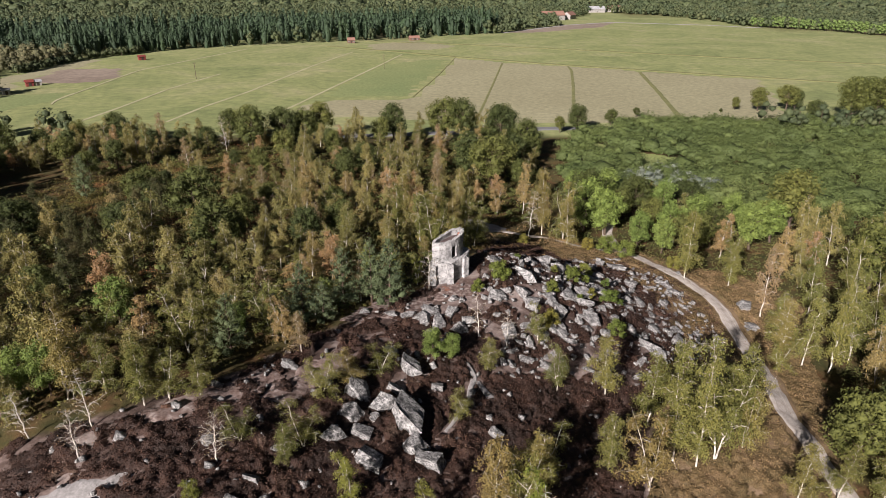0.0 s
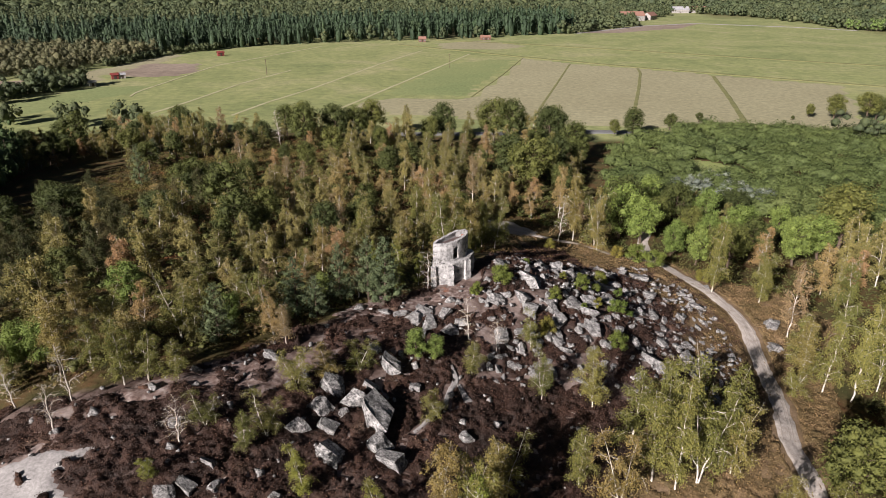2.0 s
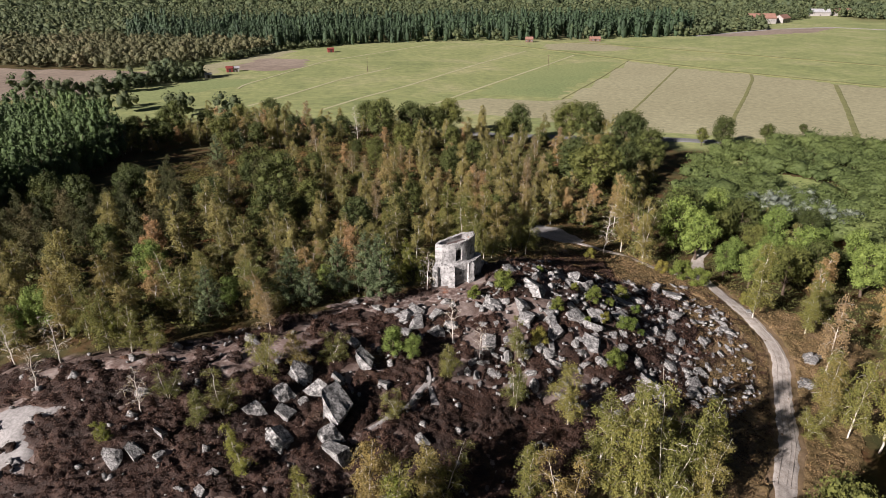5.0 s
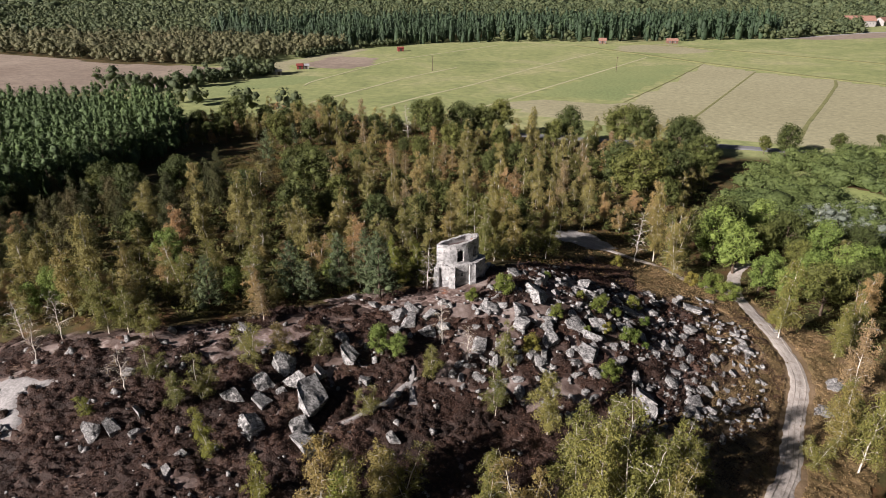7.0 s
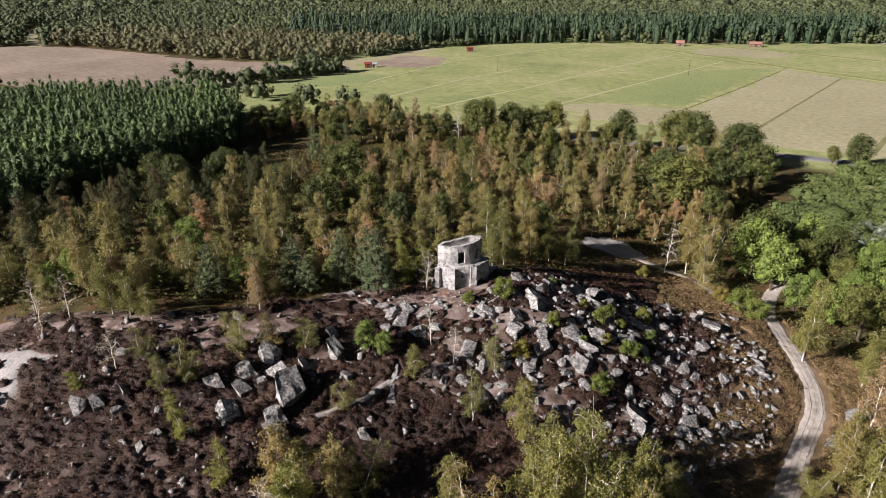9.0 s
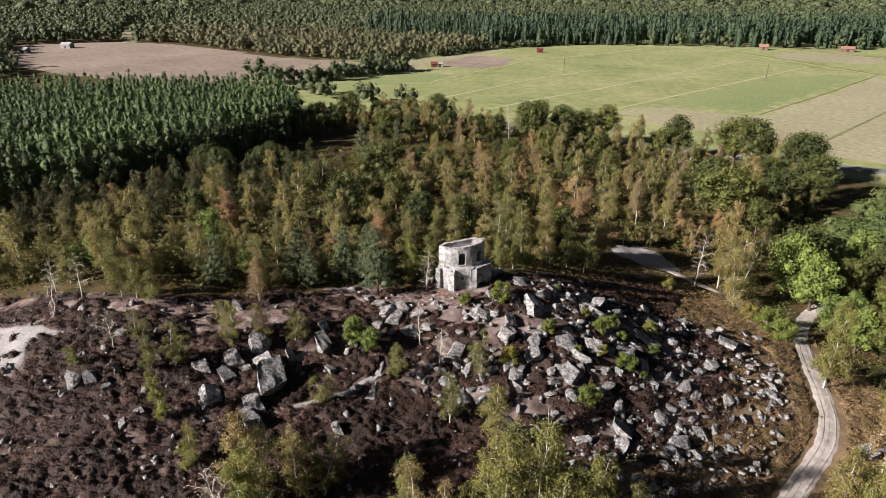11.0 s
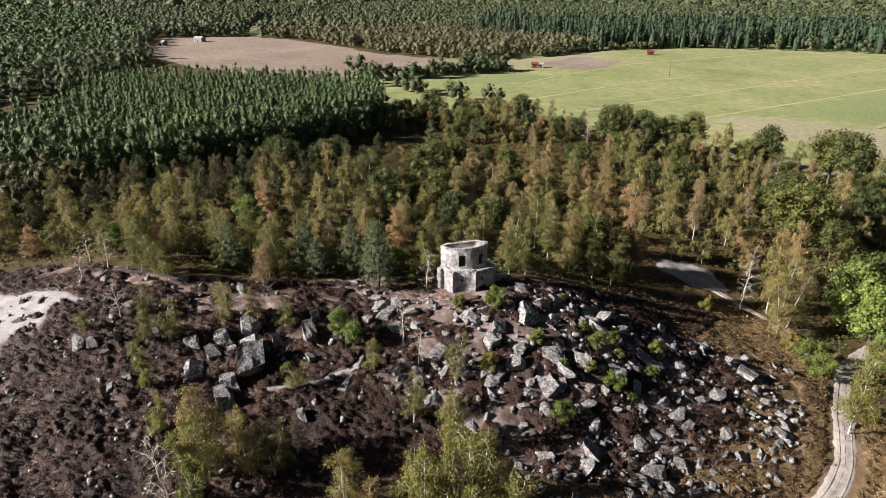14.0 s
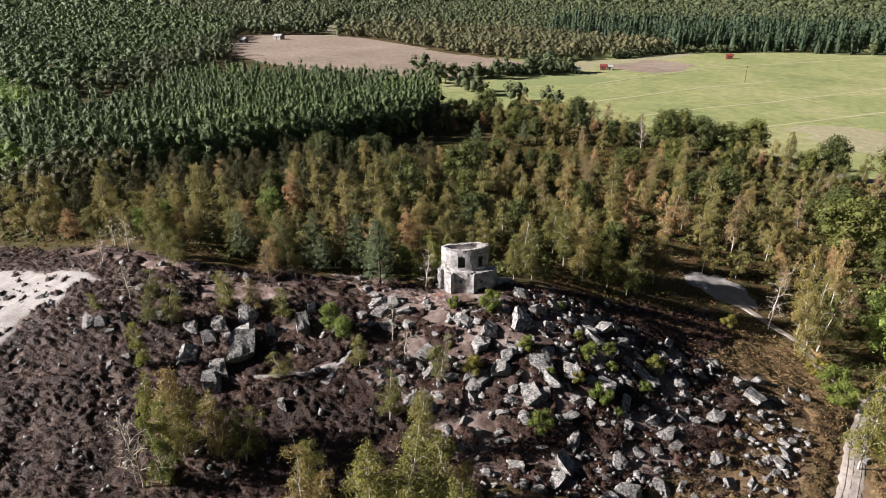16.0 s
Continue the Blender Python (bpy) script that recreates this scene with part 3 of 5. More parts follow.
# ---- the ruined tower ----
def masonry(outline, thick, z0, tops, holes=(), bulge=0.05, seed=0.0, batter=0.0):
    """A closed wall round an outline. holes: (start, end, bottom, top), metres along the outline and up; they go right through."""
    pts = np.array(outline + outline[:1], float)
    d = np.concatenate([[0], np.cumsum(np.hypot(*np.diff(pts, axis=0).T))])
    cuts = sorted({round(float(v), 3) for h in holes for v in h[:2]})
    s = sorted(set(np.round(np.arange(0, d[-1] - 0.15, 0.33), 3)) | set(cuts))
    s = [a for a in s if a in cuts or all(abs(a - c) > 0.12 for c in cuts)]
    levels = sorted({round(float(v), 3) for h in holes for v in h[2:]})
    z = sorted(set(np.round(np.arange(z0, min(tops) - 0.2, 0.36), 3)) | set(levels))
    z = [a for a in z if a in levels or all(abs(a - c) > 0.12 for c in levels)]
    n = len(s)
    area = 0.5 * float(np.sum(pts[:-1, 0] * pts[1:, 1] - pts[1:, 0] * pts[:-1, 1]))
    turn = 1 if area > 0 else -1

    def at(a):
        return np.array([np.interp(a % d[-1], d, pts[:, 0]), np.interp(a % d[-1], d, pts[:, 1])])

    bm = bmesh.new()
    skin = {}
    for i, a in enumerate(s):
        p = at(a)
        t = at(a + 0.25) - at(a - 0.25)
        t /= np.linalg.norm(t)
        inward = np.array([-t[1], t[0]]) * turn
        for j in range(len(z) + 1):
            zz = z[j] if j < len(z) else float(np.interp(a, np.linspace(0, d[-1], len(tops)), tops))
            out = bulge * noise.noise((p[0] * 1.3 + seed, p[1] * 1.3, zz * 1.3)) + 0.4 * bulge * noise.noise((p[0] * 4 + seed, p[1] * 4, zz * 4)) + batter * (zz - z0)
            o, q = p + inward * out, p + inward * thick
            skin[i, j, 0] = bm.verts.new((o[0], o[1], zz))
            skin[i, j, 1] = bm.verts.new((q[0], q[1], zz))

    def open_at(i, j):
        if not (0 <= j < len(z)):
            return True
        a = (s[i] + (s[i + 1] if i + 1 < n else d[-1])) / 2
        top = z[j + 1] if j + 1 < len(z) else max(tops)
        return any(h[0] < a < h[1] and h[2] < (z[j] + top) / 2 < h[3] for h in holes)

    for i in range(n):
        k = (i + 1) % n
        for j in range(len(z)):
            if open_at(i, j):
                continue
            bm.faces.new((skin[i, j, 0], skin[k, j, 0], skin[k, j + 1, 0], skin[i, j + 1, 0]))
            bm.faces.new((skin[k, j, 1], skin[i, j, 1], skin[i, j + 1, 1], skin[k, j + 1, 1]))
            if open_at(i, j - 1):
                bm.faces.new((skin[i, j, 0], skin[i, j, 1], skin[k, j, 1], skin[k, j, 0]))
            if open_at(i, j + 1):
                bm.faces.new((skin[i, j + 1, 0], skin[k, j + 1, 0], skin[k, j + 1, 1], skin[i, j + 1, 1]))
            if open_at(i - 1 if i else n - 1, j):
                bm.faces.new((skin[i, j, 0], skin[i, j + 1, 0], skin[i, j + 1, 1], skin[i, j, 1]))
            if open_at(k, j):
                bm.faces.new((skin[k, j, 0], skin[k, j, 1], skin[k, j + 1, 1], skin[k, j + 1, 0]))
    bmesh.ops.recalc_face_normals(bm, faces=bm.faces[:])
    return bm


def bevelled_box(bm, size, m, bevel=0.04, jitter=0.0, rng=None):
    r = bmesh.ops.create_cube(bm, size=1.0)
    for v in r["verts"]:
        v.co = Vector((v.co.x * size[0], v.co.y * size[1], v.co.z * size[2]))
        if rng is not None:
            v.co += Vector(rng.uniform(-jitter, jitter, 3))
    if bevel:
        edges = list({e for v in r["verts"] for e in v.link_edges})
        out = bmesh.ops.bevel(bm, geom=edges, offset=bevel, segments=1, affect="EDGES")
        vs = list({v for f in out["faces"] for v in f.verts} | {v for v in r["verts"] if v.is_valid})
    else:
        vs = r["verts"]
    bmesh.ops.transform(bm, matrix=m, verts=vs)


def densify(outline, step):
    """The outline with points every step metres."""
    out = []
    for (x0, y0), (x1, y1) in zip(outline, outline[1:] + outline[:1]):
        n = max(1, round(math.hypot(x1 - x0, y1 - y0) / step))
        out += [(x0 + (x1 - x0) * i / n, y0 + (y1 - y0) * i / n) for i in range(n)]
    return out


def slab(outline, z0, z1, rng, jitter=0.05):
    """A flat slab with an uneven rim."""
    bm = bmesh.new()
    vs = [bm.verts.new((x + jitter * rng.normal(), y + jitter * rng.normal(), z0)) for x, y in outline]
    bm.faces.new(vs)
    r = bmesh.ops.extrude_face_region(bm, geom=bm.faces[:])
    for g in r["geom"]:
        if isinstance(g, bmesh.types.BMVert):
            g.co.z = z1 + jitter * rng.normal()
    bmesh.ops.recalc_face_normals(bm, faces=bm.faces[:])
    bmesh.ops.triangulate(bm, faces=bm.faces[:])
    return bm


def ruined_tower():
    rng = np.random.RandomState(4)
    root = tagged(new("ruined_tower"), "roofless round-cornered ruined stone tower with peeling whitish plaster", "ruin")
    upper = [(-1.55, 83.6), (-0.6, 83.62), (0.3, 83.88), (1.25, 84.42), (1.95, 85.2), (2.4, 85.85), (2.7, 86.6), (2.9, 87.4), (2.98, 88.2), (2.6, 88.7), (1.0, 87.9), (-0.6, 85.75), (-1.45, 84.3)]
    tops = [float(np.interp(k, (0, 8, 13, 19, 22, 31, 39), (5.6, 5.68, 5.78, 6.0, 6.15, 5.95, 5.6))) + 0.05 * rng.normal() for k in range(40)]
    bm = masonry(upper, 0.36, 2.3, tops, ((3.0, 3.98, 3.05, 4.75), (5.85, 6.55, 3.15, 4.8)), 0.06, 3.0)
    part("upper_wall", bm_mesh("upper_wall", bm, M_PLASTER), root, "weathered whitish plastered curved upper wall")
    inner = [(-1.05, 83.95), (0.2, 84.25), (1.05, 84.75), (1.65, 85.45), (2.05, 86.05), (2.35, 86.75), (2.57, 87.6), (2.6, 88.05), (2.45, 88.2), (1.2, 87.6), (-0.3, 85.6)]
    part("roof_slab", bm_mesh("roof_slab", slab(inner, 5.0, 5.2, rng, 0.03), M_FLOOR), root, "sunken reddish-brown flat roof behind the parapet")
    part("upper_floor", bm_mesh("upper_floor", slab(inner, 2.55, 2.7, rng, 0.03), M_FLOOR), root)
    lower = [(-1.75, 83.45), (-0.6, 83.4), (0.6, 83.5), (1.6, 84.02), (2.55, 84.85), (3.1, 85.65), (3.55, 86.5), (4.02, 88.6), (3.5, 89.7), (1.5, 89.1), (-0.8, 86.6), (-1.9, 84.7)]
    tops = [2.62 + 0.1 * rng.normal() for _ in range(50)]
    bm = masonry(lower, 0.6, -2.2, tops, ((3.85, 4.25, 1.05, 1.55), (6.85, 7.2, 1.1, 1.55), (6.45, 7.9, -2.2, 0.3)), 0.1, 8.0, 0.02)
    part("lower_wall", bm_mesh("lower_wall", bm, M_PLASTER), root, "battered lower storey with patchy plaster")
    part("ledge", bm_mesh("ledge", slab(densify([(x * 0.95 + 0.06, y * 0.95 + 4.29) for x, y in lower], 0.5), 2.35, 2.66, rng, 0.06), M_PLASTER), root)
    for x, y, z, wide, deep, turn in ((0.97, 83.4, 2.55, 1.0, 1.0, 17), (3.12, 85.42, 2.72, 1.0, 0.95, 43), (-1.35, 83.45, 2.2, 0.9, 0.9, -6)):
        outline = [(-wide / 2, -deep / 2), (wide / 2, -deep / 2), (wide / 2, deep / 2), (-wide / 2, deep / 2)]
        c, s = math.cos(radians(turn)), math.sin(radians(turn))
        outline = [(x + a * c - b * s, y + a * s + b * c) for a, b in outline]
        bm = masonry(outline, 0.42, -1.8, [z + 0.1 * rng.normal() for _ in range(9)], (), 0.1, 5.0 + x, 0.03)
        part("buttress", bm_mesh("buttress", bm, M_PLASTER), root, "thick crumbling buttress")
        part("buttress_top", bm_mesh("buttress_top", slab([(x + 0.8 * (a - x), y + 0.8 * (b - y)) for a, b in outline], z - 0.6, z - 0.05, rng, 0.04), M_PLASTER), root)
    # low broken wall that runs on behind
    bm = bmesh.new()
    for k in range(6):
        bevelled_box(bm, (0.7, 0.6, 1.5 + 0.5 * rng.rand() - 0.12 * k), pose(3.5 - 0.08 * k, 89.9 + 0.5 * k, 0.0 - 0.1 * k, 0, 0, 5 * rng.normal()), 0.07, 0.06, rng)
    part("low_wall", bm_mesh("low_wall", bm, M_PLASTER), root, "low broken end of wall")
    bm = bmesh.new()
    for k in range(3):
        bevelled_box(bm, (0.34, 0.3, 0.2), pose(2.3 + 0.12 * (k % 2), 87.4, 5.35 + 0.17 * k, 0, 0, 20 * k), 0.02, 0.02, rng)
    part("chimney_stub", bm_mesh("chimney_stub", bm, M_BRICK), root, "broken red brick chimney stub")
    for c, a in ((Vector((1.46, 84.93, 0)), 48), (Vector((2.66, 87.08, 0)), 77)):
        bm = bmesh.new()
        bevelled_box(bm, (0.1, 0.08, 1.5), pose(c.x, c.y, 4.0, 0, 0, a), 0.01)
        part("window_post", bm_mesh("window_post", bm, M_WOOD), root, "dark wooden window post")
    for x, y in densify(upper, 0.42):
        bm = bmesh.new()
        bevelled_box(bm, (rng.uniform(0.25, 0.45), rng.uniform(0.3, 0.42), rng.uniform(0.08, 0.2)), pose(0, 0, 0), 0.03, 0.04, rng)
        s = part("stone", bm_mesh("coping_stone", bm, M_PLASTER), root)
        v = Vector((1.4 - x, 85.7 - y, 0)).normalized() * 0.24
        s.matrix_local = pose(x + v.x, y + v.y, float(np.interp(y, (83.6, 88.7), (5.56, 6.08))) + 0.04, 0, 0, rng.uniform(0, 180))
    return root


ruined_tower()


# ---- rocks ----
def rock_mesh(seed, blocky):
    """A weathered sandstone block: a body trimmed by flat breaks, with worn edges."""
    rng = np.random.RandomState(seed)
    bm = bmesh.new()
    bmesh.ops.create_icosphere(bm, subdivisions=4, radius=1.0)
    planes = []
    for k in range(11 if blocky else 10):
        nrm = Vector(rng.normal(size=3))
        if blocky and k < 6:
            nrm = Vector([(1, 0, 0), (-1, 0, 0), (0, 1, 0), (0, -1, 0), (0, 0, 1), (0, 0, -1)][k]) + Vector(rng.normal(size=3)) * 0.2
        planes.append((nrm.normalized(), rng.uniform(0.34, 0.55) if blocky else rng.uniform(0.42, 0.64)))
    off = Vector(rng.uniform(-50, 50, 3))
    for v in bm.verts:
        for nrm, d in planes + planes:
            over = v.co.dot(nrm) - d
            if over > 0:
                v.co -= nrm * over * 0.97
        v.co += v.co.normalized() * (0.05 * noise.noise(v.co * 2.0 + off) + 0.035 * noise.noise(v.co * 6 + off))
    # a bedding crack or two
    for _ in range(2):
        level, soft = rng.uniform(-0.2, 0.35), rng.uniform(0.03, 0.06)
        for v in bm.verts:
            dz = abs(v.co.z + 0.15 * v.co.x - level)
            if dz < soft:
                v.co.x *= 0.93
                v.co.y *= 0.93
    s = [1 / max(abs(v.co[k]) for v in bm.verts) for k in range(3)]
    for v in bm.verts:
        v.co = Vector([v.co[k] * s[k] for k in range(3)])
    return bm_mesh("boulder", bm, M_ROCK)


ROCKS = [rock_mesh(100 + i, i % 3 == 0) for i in range(18)]
BLOCKS = [(-10.9, 51.3, 2.3, 1.9), (-9.5, 54.7, 3.4, 2.7), (-9.0, 57.9, 3.1, 2.5), (-8.1, 52.6, 2.3, 1.8), (-7.1, 54.8, 2.0, 1.6), (-6.4, 56.9, 3.0, 2.4), (-3.7, 55.2, 4.4, 3.6), (-3.0, 52.2, 3.0, 2.5), (-1.3, 50.7, 3.1, 2.5), (-7.0, 49.8, 3.1, 1.5), (-3.7, 63.3, 3.0, 2.5), (-5.3, 59.6, 2.0, 1.6), (-6.1, 65.8, 1.9, 1.5), (-0.6, 61.6, 1.5, 1.2), (5.5, 56.6, 1.9, 1.6), (-17.7, 41.9, 2.1, 1.7), (-16.8, 44.5, 1.9, 1.5), (-18.9, 40.5, 2.1, 1.7), (-15.5, 42.5, 1.7, 1.4)]
OUTCROP = [(-2.6, 73.6, 3.4, 1.7), (-0.6, 73.2, 2.8, 1.8), (-1.6, 75.4, 3.2, 1.3), (1.0, 75.9, 2.6, 1.2), (-4.8, 74.4, 2.4, 1.1), (-6.8, 74.6, 2.2, 1.0), (-10.2, 75.0, 1.6, 0.8), (2.2, 72.8, 2.6, 2.0), (-1.6, 71.0, 2.0, 1.4), (3.4, 75.0, 2.2, 1.2), (0.6, 70.9, 1.6, 1.2)]
SLOPE = [(7.9, 90.5, 2.7, 1.6), (8.8, 92.3, 1.4, 0.8), (11.3, 93.3, 2.2, 1.3), (13.6, 94.5, 1.8, 1.1), (14.0, 96.6, 1.5, 0.9), (12.2, 86.5, 4.6, 2.7), (11.4, 82.3, 3.4, 2.0), (12.2, 80.2, 3.5, 2.1), (14.5, 89.3, 1.9, 1.1), (14.9, 83.2, 2.0, 1.2), (18.5, 84.8, 3.4, 2.0), (16.5, 80.1, 3.4, 2.0), (18.0, 88.9, 1.6, 0.9), (18.5, 94.1, 3.2, 1.9), (19.1, 98.7, 2.3, 1.3), (20.8, 87.3, 2.5, 1.5), (21.7, 91.5, 1.9, 1.1), (24.2, 90.3, 3.3, 2.0), (20.7, 84.3, 3.5, 2.1)]
LOWER_SLOPE = [(21.7, 82.8, 2.4, 1.3), (19.6, 81.2, 1.5, 0.8), (21.2, 80.9, 3.1, 1.6), (23.8, 85.5, 2.0, 1.0), (16.1, 76.2, 2.0, 1.1), (16.2, 77.6, 1.9, 1.0), (17.1, 75.2, 1.9, 1.0), (8.8, 74.3, 2.7, 1.4), (9.9, 72.7, 1.6, 0.8), (11.3, 73.0, 1.9, 1.0), (20.1, 78.7, 1.9, 1.0), (25.4, 97.2, 2.2, 1.2), (26.6, 91.0, 2.6, 1.3), (1.5, 79.2, 1.9, 1.0), (31.9, 109.5, 3.4, 1.8), (33.9, 110.1, 1.7, 0.9), (34.4, 105.7, 1.8, 0.9), (26.6, 101.1, 2.8, 1.5), (29.7, 92.4, 2.6, 1.4), (36.5, 95.6, 2.6, 1.4), (28.0, 108.5, 1.7, 0.9), (29.2, 78.8, 3.0, 1.6), (32.6, 82.1, 1.8, 0.9), (35.5, 101.5, 1.6, 0.8)]
BY_PATH = [(52.3, 99.3, 2.4, 1.5), (53.4, 101.1, 1.7, 1.1), (45.0, 112.4, 1.4, 0.8), (51.8, 100.4, 2.6, 1.5), (50.7, 92.9, 3.5, 1.4)]
rock_rng = np.random.RandomState(11)
rock_spots = []


def boulder(x, y, w, h, label, bedded=False):
    """A boulder bedded in the slope; bedded: a broken block that keeps the direction of the joints."""
    big = w >= 2.0 and label[:7] != "smaller"
    me = ROCKS[3 * rock_rng.randint(len(ROCKS) // 3)] if bedded or big and rock_rng.rand() < 0.4 else ROCKS[rock_rng.randint(len(ROCKS))]
    ob = new("boulder", me)
    n = Vector((float(height(x - 1, y) - height(x + 1, y)), float(height(x, y - 1) - height(x, y + 1)), 2.0)).normalized()
    turn = rock_rng.uniform(-30, -6) if bedded else rock_rng.uniform(0, 360)
    lie = Vector((0, 0, 1)).rotation_difference(n).to_matrix().to_4x4()
    ob.matrix_world = (pose(x, y, float(height(x, y)) + 0.08 + 0.13 * h) @ lie @ pose(0, 0, 0, rock_rng.uniform(-17, 17), rock_rng.uniform(-17, 17), turn)
                       @ Matrix.Diagonal((w * (0.53 if bedded else 0.49 if big else 0.54), w * (rock_rng.uniform(0.34, 0.48) if big else rock_rng.uniform(0.24, 0.48)), h * (0.5 if bedded else 0.45 if big else rock_rng.uniform(0.36, 0.5)), 1)))
    rock_spots.append((x, y, w))
    return tagged(ob, label, "boulder", "boulders on the hill")


for spots, label in ((BLOCKS, "large angular grey sandstone block among heather"), (OUTCROP, "flat pale sandstone outcrop by the ruin"),
                     (SLOPE, "big tilted pale-grey sandstone boulder on the slope"), (LOWER_SLOPE, "grey lichen-spotted sandstone boulder low on the slope"),
                     (BY_PATH, "low pale rock in dry grass by the path")):
    for x, y, w, h in spots:
        boulder(x, y, w, h, label, spots is BLOCKS)
BOULDER_FIELD = [(5, 78), (6, 92), (12, 101), (22, 109), (34, 120), (43, 104), (44, 86), (36, 72), (24, 69), (14, 69), (6, 66)]
HEATH_ROCKS = [(-34, 40), (-22, 55), (-12, 68), (2, 78), (8, 74), (12, 62), (0, 50), (-10, 36), (-26, 28)]
placed = 0
while placed < 235:
    x, y = rock_rng.uniform(-35, 45), rock_rng.uniform(28, 120)
    in_field = bool(inside(x, y, BOULDER_FIELD))
    if not in_field and not (bool(inside(x, y, HEATH_ROCKS)) and rock_rng.rand() < 0.12):
        continue
    if any(math.hypot(x - a, y - b) < 0.42 * c + 0.5 for a, b, c in rock_spots) or math.hypot(x - 1.2, y - 85) < 6:
        continue
    w = float(np.clip(rock_rng.lognormal(0.28, 0.38), 0.8, 3.0))
    boulder(x, y, w, w * rock_rng.uniform(0.4, 0.8), "smaller weathered sandstone boulder in the heather")
    placed += 1
stones = []
for _ in range(3600):
    x, y = rock_rng.uniform(-36, 44), rock_rng.uniform(24, 112)
    p = 1.0 if inside(x, y, BOULDER_FIELD) else 0.3 if inside(x, y, HEATH) else 0
    if rock_rng.rand() > p:
        continue
    v, f = np.array([(a, b, c) for a in (-1, 1) for b in (-1, 1) for c in (-1, 1)], float), np.array([(0, 1, 3, 2), (4, 6, 7, 5), (0, 4, 5, 1), (2, 3, 7, 6), (0, 2, 6, 4), (1, 5, 7, 3)])
    s = min(0.6, rock_rng.lognormal(-1.45, 0.45))
    v = v * np.array([s, s * rock_rng.uniform(0.5, 0.9), s * rock_rng.uniform(0.4, 0.8)]) * rock_rng.uniform(0.6, 1.0, (8, 3))
    m = np.array(Euler(rock_rng.uniform(-0.6, 0.6, 3).tolist()).to_matrix() @ Euler((0, 0, rock_rng.uniform(0, 6))).to_matrix())
    stones.append((v @ m.T + (x, y, float(height(x, y)) + 0.26), f))
tagged(new("loose_stones", np_mesh("loose_stones", *merged(stones), M_ROCK)), "many loose grey sandstone stones among the boulders", "stones", kind="stuff")


# ---- trees ----
def limb_points(rng, start, az, up, length, droop, n=6):
    """A limb that leaves the trunk, rises and then sags."""
    s = np.linspace(0, 1, n)
    d = np.array([math.cos(az) * math.cos(up), math.sin(az) * math.cos(up), math.sin(up)])
    p = start + d * (s * length)[:, None]
    p[:, 2] -= droop * length * s ** 2
    p[1:] += rng.normal(size=(n - 1, 3)) * 0.03 * length
    return p


def birch(seed, leaves=2200, lean=0.05, stems=1, material=M_BIRCH, bark=M_BIRCH_BARK, full=1.22, card=0.15, twigs=1, low=0.2):
    """Trunk and crown of a birch ten metres high."""
    rng = np.random.RandomState(seed)
    wood, tips = [], []
    for k in range(stems):
        a0 = rng.uniform(0, 6.28)
        tilt = lean + (0.16 if stems > 1 else 0)
        z = np.linspace(0, 1, 9)
        hgt = 9.6 * (1 if k == 0 else rng.uniform(0.7, 0.95))
        trunk = np.stack([math.cos(a0) * tilt * hgt * z ** 1.3, math.sin(a0) * tilt * hgt * z ** 1.3, hgt * z - 0.35], 1)
        trunk[1:-1, :2] += rng.normal(size=(7, 2)) * 0.09
        wood.append(tube(trunk, 0.115 * (1 - z * 0.93) * (1 if stems == 1 else 0.8), 5))
        count = int(15 / stems) + 3
        for i in range(count):
            s = low + (0.97 - low) * (i + rng.rand() * 0.7) / count
            at = np.array([np.interp(s, z, trunk[:, j]) for j in range(3)])
            length = full * (2.2 * (1.0 - s) ** 0.55 + 0.55) * rng.uniform(0.65, 1.2)
            lp = limb_points(rng, at, i * 2.4 + a0 + rng.rand(), rng.uniform(0.55, 1.15), length, rng.uniform(0.25, 0.6))
            wood.append(tube(lp, np.linspace(0.05 * (1.15 - s), 0.012, len(lp)), 3))
            tips.append((lp, length))
            for _ in range(twigs):
                b = lp[rng.randint(2, 5)]
                tp = limb_points(rng, b, rng.uniform(0, 6.28), rng.uniform(-0.1, 0.8), length * rng.uniform(0.3, 0.55), 0.7, 3)
                wood.append(tube(tp, np.linspace(0.02, 0.008, 3), 3))
                tips.append((tp, length * 0.5))
    # hanging strands of leaves along every limb
    strands, weight = [], []
    for lp, length in tips:
        for _ in range(max(3, int(3.4 * length))):
            q = rng.uniform(0.3, 1.0) * (len(lp) - 1)
            k = min(int(q), len(lp) - 2)
            a = rng.uniform(0, 6.28)
            strands.append((*(lp[k] + (lp[k + 1] - lp[k]) * (q - k)), math.cos(a) * 0.6, math.sin(a) * 0.6, rng.uniform(0.3, 0.75) + 0.2 * length))
            weight.append(strands[-1][5])
    strands, weight = np.array(strands), np.array(weight)
    pick = strands[rng.choice(len(strands), leaves, p=weight / weight.sum())]
    s = rng.rand(leaves) ** 0.8
    drop = np.stack([pick[:, 3] * s, pick[:, 4] * s, 0.28 - s], 1) * pick[:, 5:6]
    centres = pick[:, :3] + drop + rng.normal(size=(leaves, 3)) * 0.17
    radial = centres * (1, 1, 0)
    out = radial / (np.linalg.norm(radial, axis=1)[:, None] + 0.3) * 0.8 + (0, 0, 0.35)
    centres[:, 2] = np.maximum(centres[:, 2], 0.4)
    trunk_me = np_mesh("trunk", *merged(wood), bark, True)
    crown_me = np_mesh("crown", *cards(rng, centres, card, 0.6, out, loose=0.6), material, True)
    return trunk_me, crown_me


